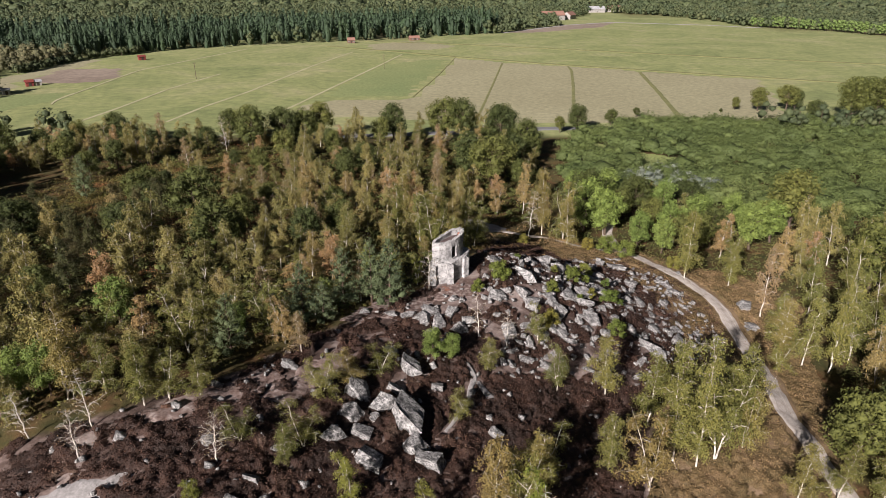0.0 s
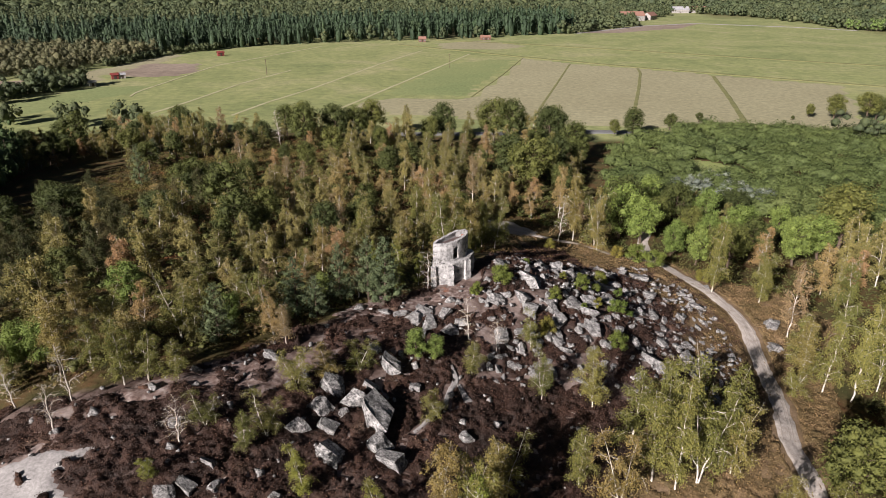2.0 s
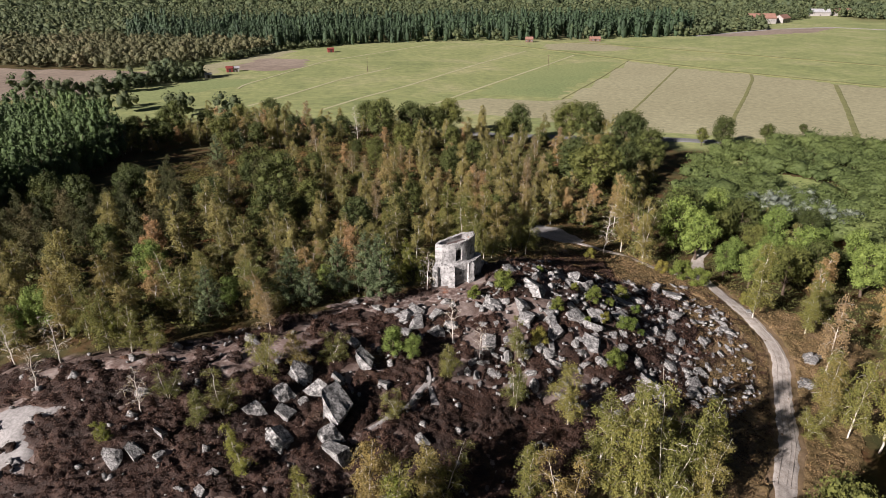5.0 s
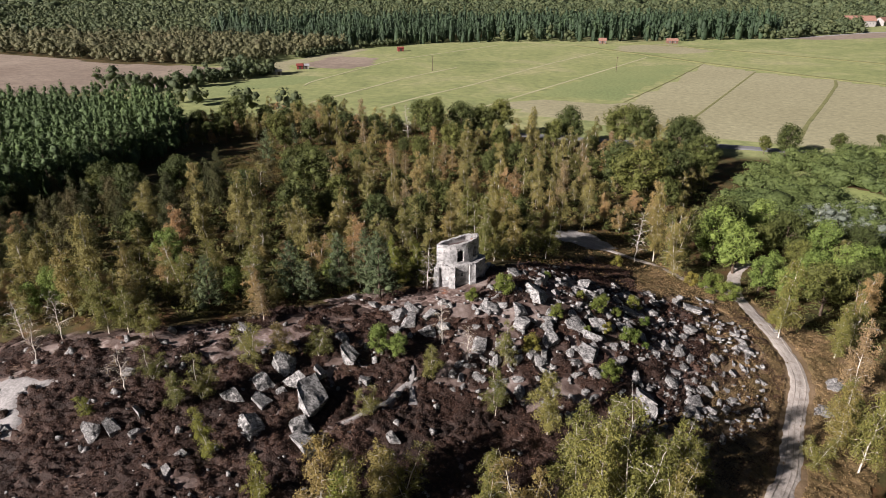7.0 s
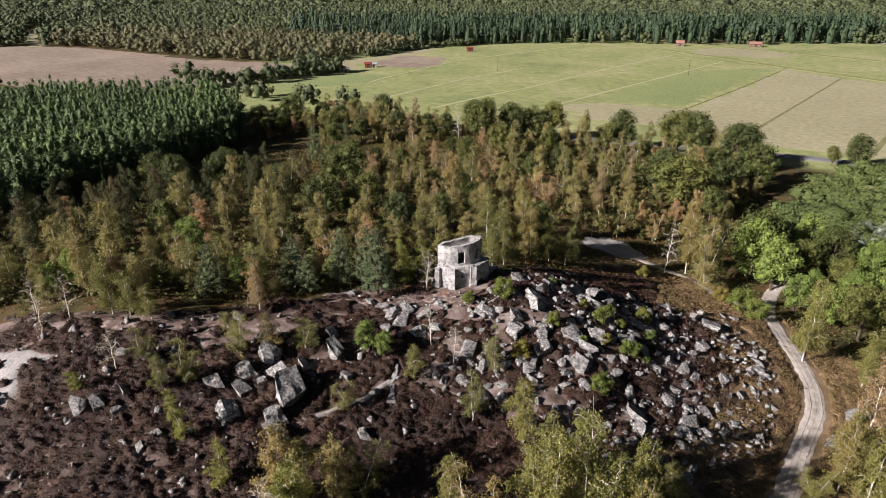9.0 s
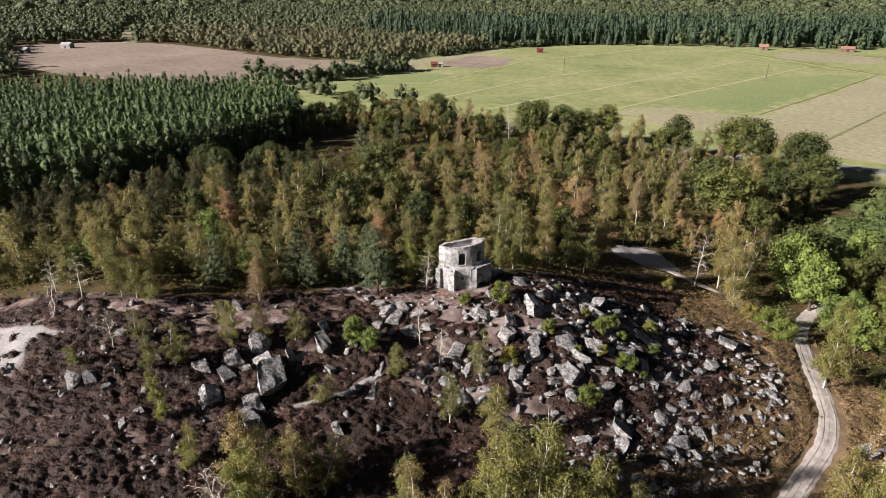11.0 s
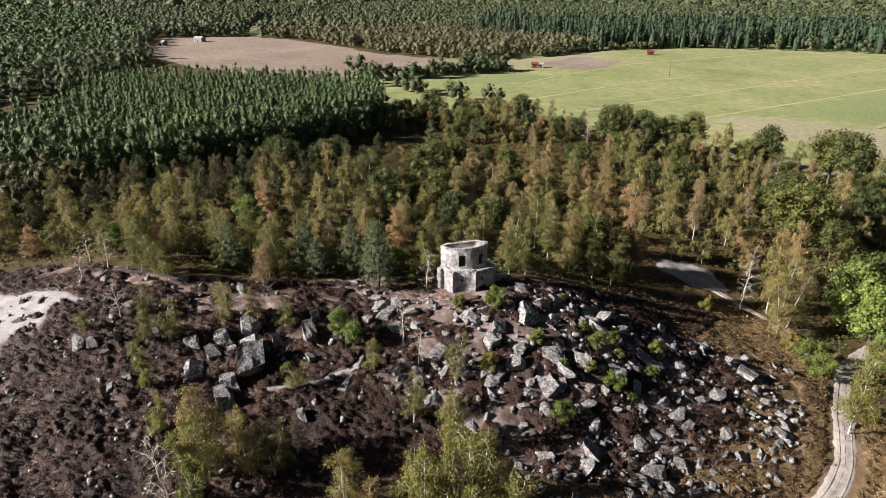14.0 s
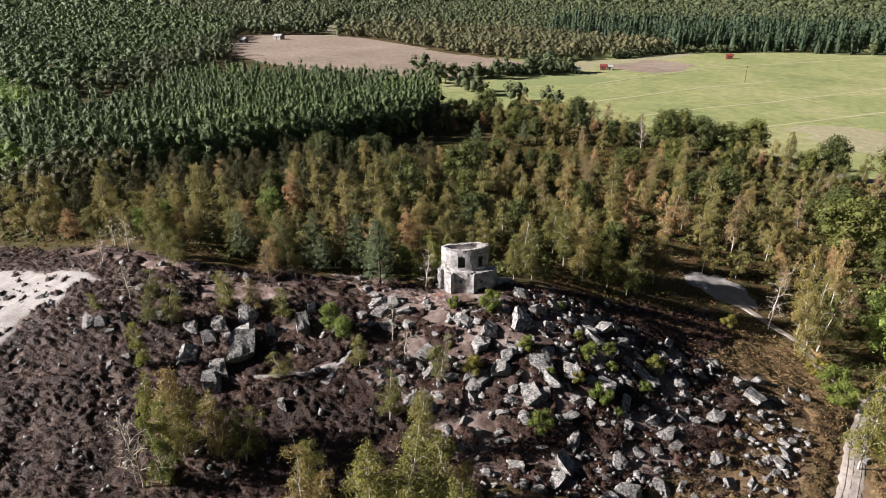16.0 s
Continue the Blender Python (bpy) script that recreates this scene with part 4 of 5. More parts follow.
def lobed(seed, leaves=2600, material=M_OAK, bark=M_DARK_BARK, lobes=14, wide=3.6, base=2.2, card=0.27, top=10.0):
    """Trunk and crown of a broad tree ten metres high: limbs that carry overlapping leafy lobes."""
    rng = np.random.RandomState(seed)
    z = np.linspace(0, 1, 6)
    trunk = np.stack([rng.normal(size=6) * 0.08, rng.normal(size=6) * 0.08, top * 0.8 * z - 0.4], 1)
    wood = [tube(trunk, 0.28 * (1 - 0.85 * z), 7)]
    centres, out = [], []
    balls = []
    for i in range(lobes):
        s = (i + 0.5) / lobes
        zz = base + (top - base) * (0.12 + 0.76 * s)
        reach = wide * math.sqrt(max(0.05, 1 - (2 * s - 0.85) ** 2 / 1.35)) * rng.uniform(0.45, 0.85)
        a = i * 2.4 + rng.rand()
        c = np.array([math.cos(a) * reach, math.sin(a) * reach, zz])
        r = wide * rng.uniform(0.3, 0.48)
        balls.append((c, r))
        start = np.array([0, 0, max(0.8, zz - reach * 0.9)])
        mid = (start + c) / 2 + rng.normal(size=3) * 0.2
        wood.append(tube([start, mid, c], [0.12, 0.07, 0.03], 4))
    vol = np.array([r ** 2 for _, r in balls])
    for i in rng.choice(lobes, leaves, p=vol / vol.sum()):
        c, r = balls[i]
        d = rng.normal(size=3)
        d /= np.linalg.norm(d)
        d[2] = d[2] * 0.85 + 0.12
        centres.append(c + d * r * rng.uniform(0.66, 1.16))
        out.append(d)
    centres = np.array(centres)
    centres[:, 2] = np.clip(centres[:, 2], 0.6, top)
    leafy = [cards(rng, centres, card, 0.7, np.array(out)), puffs(rng, [c for c, _ in balls], [0.55 * r for _, r in balls], coarse=leaves > 2000)]
    return np_mesh("trunk", *merged(wood), bark, True), np_mesh("crown", *merged(leafy), material, True)


def pine(seed, leaves=3400, material=M_PINE):
    """Trunk and crown of a young Scots pine ten metres high: whorls of upswept branches."""
    rng = np.random.RandomState(seed)
    z = np.linspace(0, 1, 7)
    trunk = np.stack([rng.normal(size=7) * 0.05, rng.normal(size=7) * 0.05, 9.7 * z - 0.35], 1)
    wood, centres, out = [tube(trunk, 0.2 * (1 - 0.93 * z), 6)], [], []
    sprays = []
    for i in range(46):
        s = 0.1 + 0.88 * (i + rng.rand() * 0.5) / 46
        length = (2.9 * (1 - s) ** 0.75 + 0.3) * rng.uniform(0.75, 1.12)
        at = np.array([0, 0, 9.7 * s - 0.3])
        lp = limb_points(rng, at, i * 2.4 + rng.rand() * 0.5, 0.25 + 0.4 * s, length, -0.1)
        wood.append(tube(lp, np.linspace(0.04, 0.012, len(lp)), 3))
        sprays.append((lp, length))
    w = np.array([l for _, l in sprays])
    for i in rng.choice(len(sprays), leaves, p=w / w.sum()):
        lp, length = sprays[i]
        s = rng.uniform(0.25, 1.03) * (len(lp) - 1)
        j = min(int(s), len(lp) - 2)
        centres.append(lp[j] + (lp[j + 1] - lp[j]) * (s - j) + rng.normal(size=3) * (0.12, 0.12, 0.1) * (0.6 + 0.5 * length))
        q = centres[-1]
        out.append(np.array([q[0], q[1], 0.8]) / (np.hypot(q[0], q[1]) + 0.8))
    centres = np.array(centres)
    centres[:, 2] = np.maximum(centres[:, 2], 0.4)
    level = np.linspace(1.4, 9.0, 16)
    turn = np.arange(16) * 2.4
    reach = 0.5 * (2.9 * (1 - level / 9.7) ** 0.75 + 0.3)
    cores = np.stack([np.cos(turn) * reach, np.sin(turn) * reach, level], 1)
    leafy = [cards(rng, centres, 0.16, 0.35, np.array(out), loose=0.6), puffs(rng, cores, reach * 0.45, 0.8, coarse=True)]
    return np_mesh("trunk", *merged(wood), M_DARK_BARK, True), np_mesh("crown", *merged(leafy), material, True)


def tree(name, meshes, x, y, size, turn, label, category, group, spread=1.0):
    """A tree at its place: an Empty with trunk and crown."""
    root = tagged(new(name), label, category, group)
    part("trunk", meshes[0], root)
    part("crown", meshes[1], root)
    k = size / 10
    root.matrix_world = pose(x, y, float(height(x, y)), 0, 0, turn) @ Matrix.Diagonal((k * spread, k * spread, k, 1))
    return root


BIRCHES = [birch(200 + i, leaves=4400, card=0.13, full=1.3, low=0.16, stems=1 if i % 3 else 2, lean=0.03 + 0.05 * (i % 3)) for i in range(7)]
# birch form with dark bark and the darker olive leaves
DARK_LEAVED = [birch(230 + i, leaves=4200, card=0.14, full=1.35, low=0.14, material=M_DARK_LEAVES, bark=M_DARK_BARK) for i in range(3)]
NEAR_BIRCHES = [birch(220 + i, leaves=6000, card=0.1, full=1.22, low=0.16, material=M_NEAR_BIRCH, twigs=2, stems=1 if i % 2 else 2, lean=0.03 + 0.05 * (i % 3)) for i in range(6)]
RUST = [birch(240 + i, leaves=2600, card=0.12, full=1.15, material=M_RUST) for i in range(2)]
YOUNG = [birch(260 + i, leaves=4600, card=0.11, material=M_YELLOW, stems=2, low=0.1, full=0.8) for i in range(3)]
BARE_BIRCH = [birch(280 + i, leaves=200, card=0.1, material=M_RUST, twigs=4, lean=0.08) for i in range(3)]
OAKS = [lobed(300 + i, leaves=3800 + 100 * i, card=0.18, lobes=21) for i in range(4)]
MAPLES = [lobed(320 + i, leaves=3600, material=M_MAPLE, wide=3.0, base=1.2, card=0.17, lobes=17) for i in range(3)]
PINES = [pine(340 + i) for i in range(3)]
tree_rng = np.random.RandomState(21)
tree_spots = []
KINDS = {
    "birch": ("woodland_birch", BIRCHES, "woodland birch with a thinning olive-brown crown above bracken", "birch", "birches of the wood"),
    "near_birch": ("birch_tree", NEAR_BIRCHES, "slender birch with white bark and thinning olive-green leaves", "birch", "birches on the hill"),
    # birch form with darker leaves for the west side; species not settled
    "alder": ("dark_leaved_tree", DARK_LEAVED, "tree with darker olive-coloured leaves and a loose drooping crown", "alder", "alders on the west side"),
    "rust": ("birch_tree", RUST, "birch with few rusty autumn leaves", "birch", "rusty birches"),
    "young": ("young_birch", YOUNG, "bushy young birch with yellow-green leaves", "birch", "young birches in the heather"),
    "bare": ("bare_birch", BARE_BIRCH, "nearly leafless pale-barked birch", "birch", "bare birches"),
    "oak": ("oak_tree", OAKS, "broad dark-green oak with a dense crown", "oak", "oaks in the wood"),
    "maple": ("broadleaf_tree", MAPLES, "bushy tree with bright fresh-green leaves", "tree", "bright green trees"),
    "pine": ("pine_tree", PINES, "blue-green pine with branches down to the ground", "pine", "pines by the heath"),
}


def plant(kind, x, y, size):
    name, meshes, label, category, group = KINDS[kind]
    tree_spots.append((x, y))
    spread = 1.0 if kind in ("oak", "maple") else 1.0 + 0.8 * max(0, 8 - size) / 8 - 0.05 * min(max(0, size - 10), 6)
    tree(name, meshes[tree_rng.randint(len(meshes))], x, y, size, tree_rng.uniform(0, 360), label, category, group, spread * tree_rng.uniform(0.9, 1.12))


SLOPE_BIRCHES = [(20.0, 66.6, 9.4), (13.9, 66.1, 7.2), (5.4, 66.8, 5.0), (12.5, 74.1, 5.6), (2.4, 58.3, 4.3), (-7.0, 61.8, 5.0), (-9.8, 59.4, 5.8), (-12.6, 56.9, 6.7),
                 (-13.3, 49.3, 5.8), (-18.8, 48.3, 4.6), (-14.5, 47.3, 5.0), (6.8, 45.3, 10.4), (8.7, 48.6, 9.5), (4.5, 44.9, 10.6), (10.2, 50.6, 8.2),
                 (21.6, 52.5, 11.0), (17.6, 54.4, 8.0)]
CORNER_BIRCHES = [(25.6, 57.3, 12.2), (30.3, 57.5, 17.0), (27.8, 56.2, 15.5), (33.4, 61.0, 14.0), (34.4, 59.7, 11.8), (28.2, 63.3, 12.6), (36.1, 67.3, 7.3), (31.7, 63.7, 11.2), (24.1, 62.1, 10.5),
                  (27.3, 66.8, 6.4), (37.2, 52.4, 8.5), (41.7, 52.8, 8.2), (46.6, 52.7, 9.0)]
EAST_BIRCHES = [(22.7, 138.7, 17.5), (27.3, 132.0, 15.6), (27.1, 136.5, 15.3), (45.3, 110.0, 15.0), (55.7, 113.6, 11.2), (52.6, 87.1, 11.5), (53.4, 82.1, 12.8), (56.6, 80.7, 16.5),
                (61.6, 84.1, 15.9), (64.2, 82.7, 16.4), (62.5, 97.7, 15.0), (71.7, 101.8, 15.5), (75.3, 97.9, 15.6), (53.0, 108.3, 9.4), (51.0, 83.9, 11.1), (48.5, 79.9, 6.3)]
RIDGE_BIRCHES = [(-37.4, 53.6, 10.2), (-28.8, 51.7, 8.1), (-33.2, 53.3, 7.1), (-50.9, 75.3, 6.1), (-46.5, 80.1, 10.0), (-28.9, 63.4, 9.5), (-20.9, 68.7, 9.1), (-24.1, 53.7, 5.4),
                 (-26.8, 52.7, 7.0), (-62.2, 40.6, 11.6), (-53.2, 48.8, 11.5), (-64.8, 36.3, 12.1), (-44.8, 62.1, 12.8), (-28.2, 67.5, 8.6), (-58.7, 65.5, 9.2), (-21.3, 86.1, 6.4),
                 (1.7, 94.2, 7.5), (1.8, 108.7, 10.6), (3.2, 98.7, 4.6)]
WOOD_BIRCHES = [(-40.5, 87.9, 10.7), (-52.4, 100.0, 11.0), (-69.6, 107.1, 11.2), (-60.5, 85.3, 10.7), (-67.3, 92.2, 9.6), (-35.5, 87.3, 8.7), (-31.5, 90.7, 9.4), (-27.1, 89.3, 9.7),
                (-42.5, 129.3, 12.1), (-30.2, 112.9, 11.6), (-96.4, 195.7, 14.7), (-93.4, 194.9, 14.9), (-91.0, 194.1, 14.6), (-43.6, 195.0, 14.0), (-31.5, 209.0, 13.2), (-19.7, 160.7, 14.6),
                (-14.2, 165.3, 15.0), (-5.3, 127.9, 13.1), (2.1, 141.1, 9.5), (6.2, 145.8, 8.4), (20.1, 154.6, 14.4), (-45.1, 84.8, 12.0), (-51.0, 104.8, 12.6), (-28.9, 121.8, 12.7),
                (-30.2, 136.2, 13.8), (-12.6, 149.3, 11.4), (-9.1, 160.5, 12.9), (-38.3, 160.0, 11.7)]
for spots in (SLOPE_BIRCHES, CORNER_BIRCHES, EAST_BIRCHES, RIDGE_BIRCHES, WOOD_BIRCHES):
    for x, y, s in spots:
        plant("birch" if spots is WOOD_BIRCHES or x < -40 else "near_birch", x, y, s)
for kind, spots in (
    ("bare", [(8.2, 71.5, 5.3), (4.6, 72.0, 6.9), (-20.2, 46.0, 5.8), (-31.5, 44.6, 5.3), (-37.4, 47.2, 5.5), (-1.9, 81.2, 6.6), (-72.0, 211.7, 13.9), (19.3, 135.7, 12.0), (8.3, 40.7, 10.4), (-32.1, 48.3, 6.7)]),
    ("young", [(-8.2, 44.9, 6.6), (-21.2, 42.0, 2.8), (-1.1, 43.1, 5.7), (9.2, 43.0, 10.6)]),
    ("young", [(-3.7, 83.6, 4.6), (-6.2, 83.2, 5.4), (-7.0, 88.8, 6.0), (-10.9, 89.0, 6.5)]),
    ("maple", [(-1.3, 66.3, 4.4), (1.0, 67.0, 3.9), (-43.2, 55.4, 6.3), (38.1, 142.1, 11.5), (47.0, 128.3, 8.2), (68.1, 144.2, 8.4), (33.7, 143.9, 13.8)]),
    ("pine", [(-23.8, 62.7, 8.2), (-14.9, 71.5, 6.3), (-7.0, 76.7, 10.6), (-13.1, 76.4, 9.4), (-90.7, 157.2, 12.4), (-9.6, 77.8, 10.1), (-17.5, 71.5, 8.8)]),
    ("rust", [(-16.1, 63.6, 6.0), (-11.2, 78.4, 7.1), (-76.5, 189.2, 11.2), (-1.3, 155.8, 14.3), (53.9, 96.9, 14.7)]),
    ("oak", [(-49.5, 122.2, 12.0), (-24.1, 106.5, 8.0), (-62.9, 211.6, 15.3), (-54.1, 218.1, 14.2), (13.5, 171.9, 15.3), (7.5, 179.9, 14.0), (20.9, 191.8, 11.3), (33.9, 147.8, 14.2),
             (49.5, 144.8, 7.8), (45.9, 57.8, 10.6), (53.6, 60.5, 11.4), (77.6, 136.2, 15.9)])):
    for x, y, s in spots:
        plant(kind, x, y, s)


ROADSIDE_OAKS = [(50.4, 242.9, 10.6), (44.0, 242.8, 6.4), (66.4, 255.9, 6.5), (80.7, 271.4, 4.2), (128.7, 287.3, 5.7), (137.5, 284.8, 10.2), (149.9, 284.8, 11.4), (153.6, 284.8, 9.5), (159.0, 281.0, 5.3), (120.0, 281.0, 1.9), (164.9, 263.5, 17.5), (171.4, 266.8, 17.5), (173.9, 261.3, 17.8), (177.8, 261.3, 18.3)]
for x, y, s in ROADSIDE_OAKS + [(150, 262, 9), (226, 256, 16), (236, 262, 15)]:
    plant("oak", x, y, s)


BRACKEN_SLOPE = [(-97, 150), (-101, 167), (-97, 181), (-94, 191), (-82, 196), (-74, 206), (-60, 205), (-51, 197), (-65, 190), (-76, 184), (-78, 167), (-70, 135), (-68, 121), (-73, 118)]
DARK_FLOOR = [(-100, 130), (-128, 168), (-128, 181), (-124, 189), (-112, 186), (-101, 170), (-100, 158), (-95, 146), (-88, 121)]


def scatter(poly, spacing, mix, count, sizes, away=()):
    """More trees inside a polygon, with room between them."""
    p = np.array(poly)
    lo, hi = p.min(0), p.max(0)
    kinds, odds = list(mix), np.array(list(mix.values()), float)
    made = tries = 0
    while made < count and tries < 40 * count:
        tries += 1
        x, y = tree_rng.uniform(lo[0], hi[0]), tree_rng.uniform(lo[1], hi[1])
        if not inside(x, y, poly) or any(inside(x, y, q) for q in (*away, BRACKEN_SLOPE, DARK_FLOOR)):
            continue
        if any((x - a) ** 2 + (y - b) ** 2 < spacing ** 2 for a, b in tree_spots):
            continue
        plant(kinds[tree_rng.choice(len(kinds), p=odds / odds.sum())], x, y, tree_rng.uniform(*sizes))
        made += 1


NEAR_WOOD = [(-68, 32), (-44, 50), (-32, 57), (-22, 67), (-13, 79), (-5, 88), (2, 100), (5, 116), (-8, 128), (-12, 150), (10, 152), (26, 146), (30, 200), (10, 222), (-40, 225), (-92, 225), (-108, 190), (-112, 120), (-100, 60)]
BRACKEN = [(-66, 28), (-44, 46), (-32, 51.5), (-22, 60), (-15, 70), (-9, 78), (-4, 86), (1, 97), (8, 110), (10, 124), (-4, 130), (-10, 148), (12, 148), (28, 142), (30, 200), (10, 224), (-40, 227), (-95, 227), (-110, 190), (-112, 120), (-104, 60)]
GLADE = [(-45, 70), (-36, 76), (-44, 96), (-56, 92)]
BAY = [(-138, 150), (-144, 178), (-128, 184), (-98, 166), (-90, 148), (-102, 118), (-120, 118)]
OPEN_WOOD = [(-78, 122), (-52, 106), (-30, 116), (-12, 140), (-14, 180), (-50, 196), (-84, 190)]
HOLLOW_BIRCHES = [(-2.0, 113.6, 12.7), (3.5, 112.7, 10.2), (6.0, 114.8, 10.8), (-3.5, 114.0, 11.2), (-1.5, 99.0, 10.6), (2.1, 97.3, 5.3), (2.9, 125.5, 13.5), (-4.2, 110.3, 11.0), (-3.0, 97.0, 3.9), (-8.1, 126.1, 13.9), (-8.4, 111.7, 11.8)]
for x, y, s in HOLLOW_BIRCHES:
    plant("near_birch", x, y, s)
EDGE = [(-72, 44), (-50, 58), (-38, 65), (-27, 74), (-17, 84), (-8, 92), (1, 101), (-6, 112), (-22, 104), (-40, 84), (-60, 66), (-84, 52)]
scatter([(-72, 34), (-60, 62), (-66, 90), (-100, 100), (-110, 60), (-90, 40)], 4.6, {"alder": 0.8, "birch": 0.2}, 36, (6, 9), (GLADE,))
scatter(EDGE, 4.6, {"birch": 0.72, "near_birch": 0.2, "rust": 0.05, "maple": 0.03}, 42, (5.5, 9.5))
scatter([(-72, 30), (-44, 47), (-32, 54), (-40, 62), (-60, 52), (-82, 46)], 3.2, {"near_birch": 0.5, "young": 0.2, "birch": 0.3}, 12, (3.5, 8))
scatter([(-44, 48), (-32, 53), (-22, 61), (-14, 72), (-6, 82), (-3, 90), (-10, 88), (-22, 72), (-34, 61), (-46, 56)], 2.7, {"birch": 0.55, "young": 0.25, "maple": 0.2}, 14, (3.5, 7))
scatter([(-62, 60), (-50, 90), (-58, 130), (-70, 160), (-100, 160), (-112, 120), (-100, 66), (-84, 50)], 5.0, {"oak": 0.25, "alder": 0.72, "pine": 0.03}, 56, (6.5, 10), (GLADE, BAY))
scatter(NEAR_WOOD, 5.8, {"birch": 0.74, "oak": 0.14, "rust": 0.08, "pine": 0.04}, 100, (6.5, 10.5), (GLADE, BAY, OPEN_WOOD))
scatter(OPEN_WOOD, 6.6, {"birch": 0.64, "rust": 0.24, "oak": 0.12}, 62, (5, 8.8))
scatter([(-110, 165), (-100, 228), (-60, 230), (-60, 212), (-85, 212)], 6.0, {"birch": 0.62, "oak": 0.33, "rust": 0.05}, 24, (9, 13.5))
scatter([(-60, 230), (20, 226), (34, 196), (20, 180), (-20, 212), (-60, 212)], 6.5, {"birch": 0.5, "oak": 0.45, "rust": 0.05}, 46, (12, 17))
scatter([(50, 50), (58, 78), (72, 92), (60, 115), (80, 130), (110, 120), (110, 50), (80, 30)], 5.5, {"birch": 0.7, "oak": 0.22, "maple": 0.08}, 70, (9, 15))
scatter([(30, 142), (45, 130), (60, 122), (80, 135), (60, 160), (34, 165)], 5.5, {"maple": 0.4, "oak": 0.35, "birch": 0.25}, 34, (6, 11))


# ---- bushes ----
BUSHES = [lobed(400 + i, leaves=2000, material=M_BUSH, lobes=8, wide=4.6, base=0.5, card=0.28, top=8.0) for i in range(4)]
BUSH_SPOTS = [(8.1, 84.8, 3.1), (15.9, 84.5, 2.1), (4.9, 81.2, 2.1), (17.4, 91.9, 1.4), (20.2, 91.1, 2.5), (20.2, 94.8, 1.6), (22.5, 92.8, 1.7), (22.3, 87.2, 1.9), (25.3, 88.1, 2.7), (24.1, 99.5, 2.3), (14.7, 77.2, 2.5), (26.4, 94.7, 1.9), (24.5, 79.5, 2.6), (34.6, 126.0, 4.1), (30.9, 128.2, 2.9), (37.6, 122.5, 3.8), (45.3, 115.9, 2.8), (16.9, 127.4, 2.4), (20.0, 84.8, 1.3), (11.8, 94.1, 1.1), (27.3, 89.1, 1.3)]
for x, y, s in BUSH_SPOTS:
    b = tagged(new("bush"), "low yellow-green leafy bush among the rocks", "bush", "bushes on the slope")
    k = tree_rng.randint(4)
    part("stem", BUSHES[k][0], b)
    part("crown", BUSHES[k][1], b)
    b.matrix_world = pose(x, y, float(height(x, y)), 0, 0, tree_rng.uniform(0, 360)) @ Matrix.Diagonal((s / 9, s / 9, s / 8.5, 1))


# ---- woods, scrub and ground cover ----
def points_in(poly, spacing, rng, jitter=0.45):
    p = np.array(poly, float)
    lo, hi = p.min(0), p.max(0)
    U, V = np.meshgrid(np.arange(lo[0], hi[0], spacing), np.arange(lo[1], hi[1], spacing))
    U = (U + rng.uniform(-jitter, jitter, U.shape) * spacing).ravel()
    V = (V + rng.uniform(-jitter, jitter, V.shape) * spacing).ravel()
    k = inside(U, V, poly)
    return U[k], V[k]


# crown shapes: lobes as (height, reach, radius, squash), in shares of the tree's height and half-width
ROUND = [(0.24, 0.25, 0.62, 0.9), (0.46, 0.5, 0.62, 0.95), (0.52, 0.5, 0.58, 0.9), (0.62, 0.48, 0.58, 0.9), (0.76, 0.08, 0.66, 0.8)]
BUSHY = [(0.36, 0.5, 0.66, 0.7), (0.42, 0.52, 0.64, 0.7), (0.48, 0.5, 0.62, 0.7), (0.62, 0.1, 0.66, 0.62)]
SPIRE = [(0.25, 0.0, 0.9, 2.0), (0.5, 0.45, 0.66, 1.25), (0.55, 0.45, 0.64, 1.25), (0.6, 0.42, 0.62, 1.2), (0.77, 0.16, 0.6, 1.3), (0.9, 0.0, 0.36, 1.5)]
CONE = [(0.3, 0.0, 0.9, 2.6), (0.6, 0.15, 0.72, 2.2), (0.84, 0.0, 0.42, 2.4)]
DOME = [(0.3, 0.0, 1.0, 0.62), (0.4, 0.5, 0.55, 0.6), (0.36, 0.52, 0.55, 0.6), (0.46, 0.4, 0.5, 0.6)]
MASS = [(0.6, 0.0, 1.0, 0.62)]


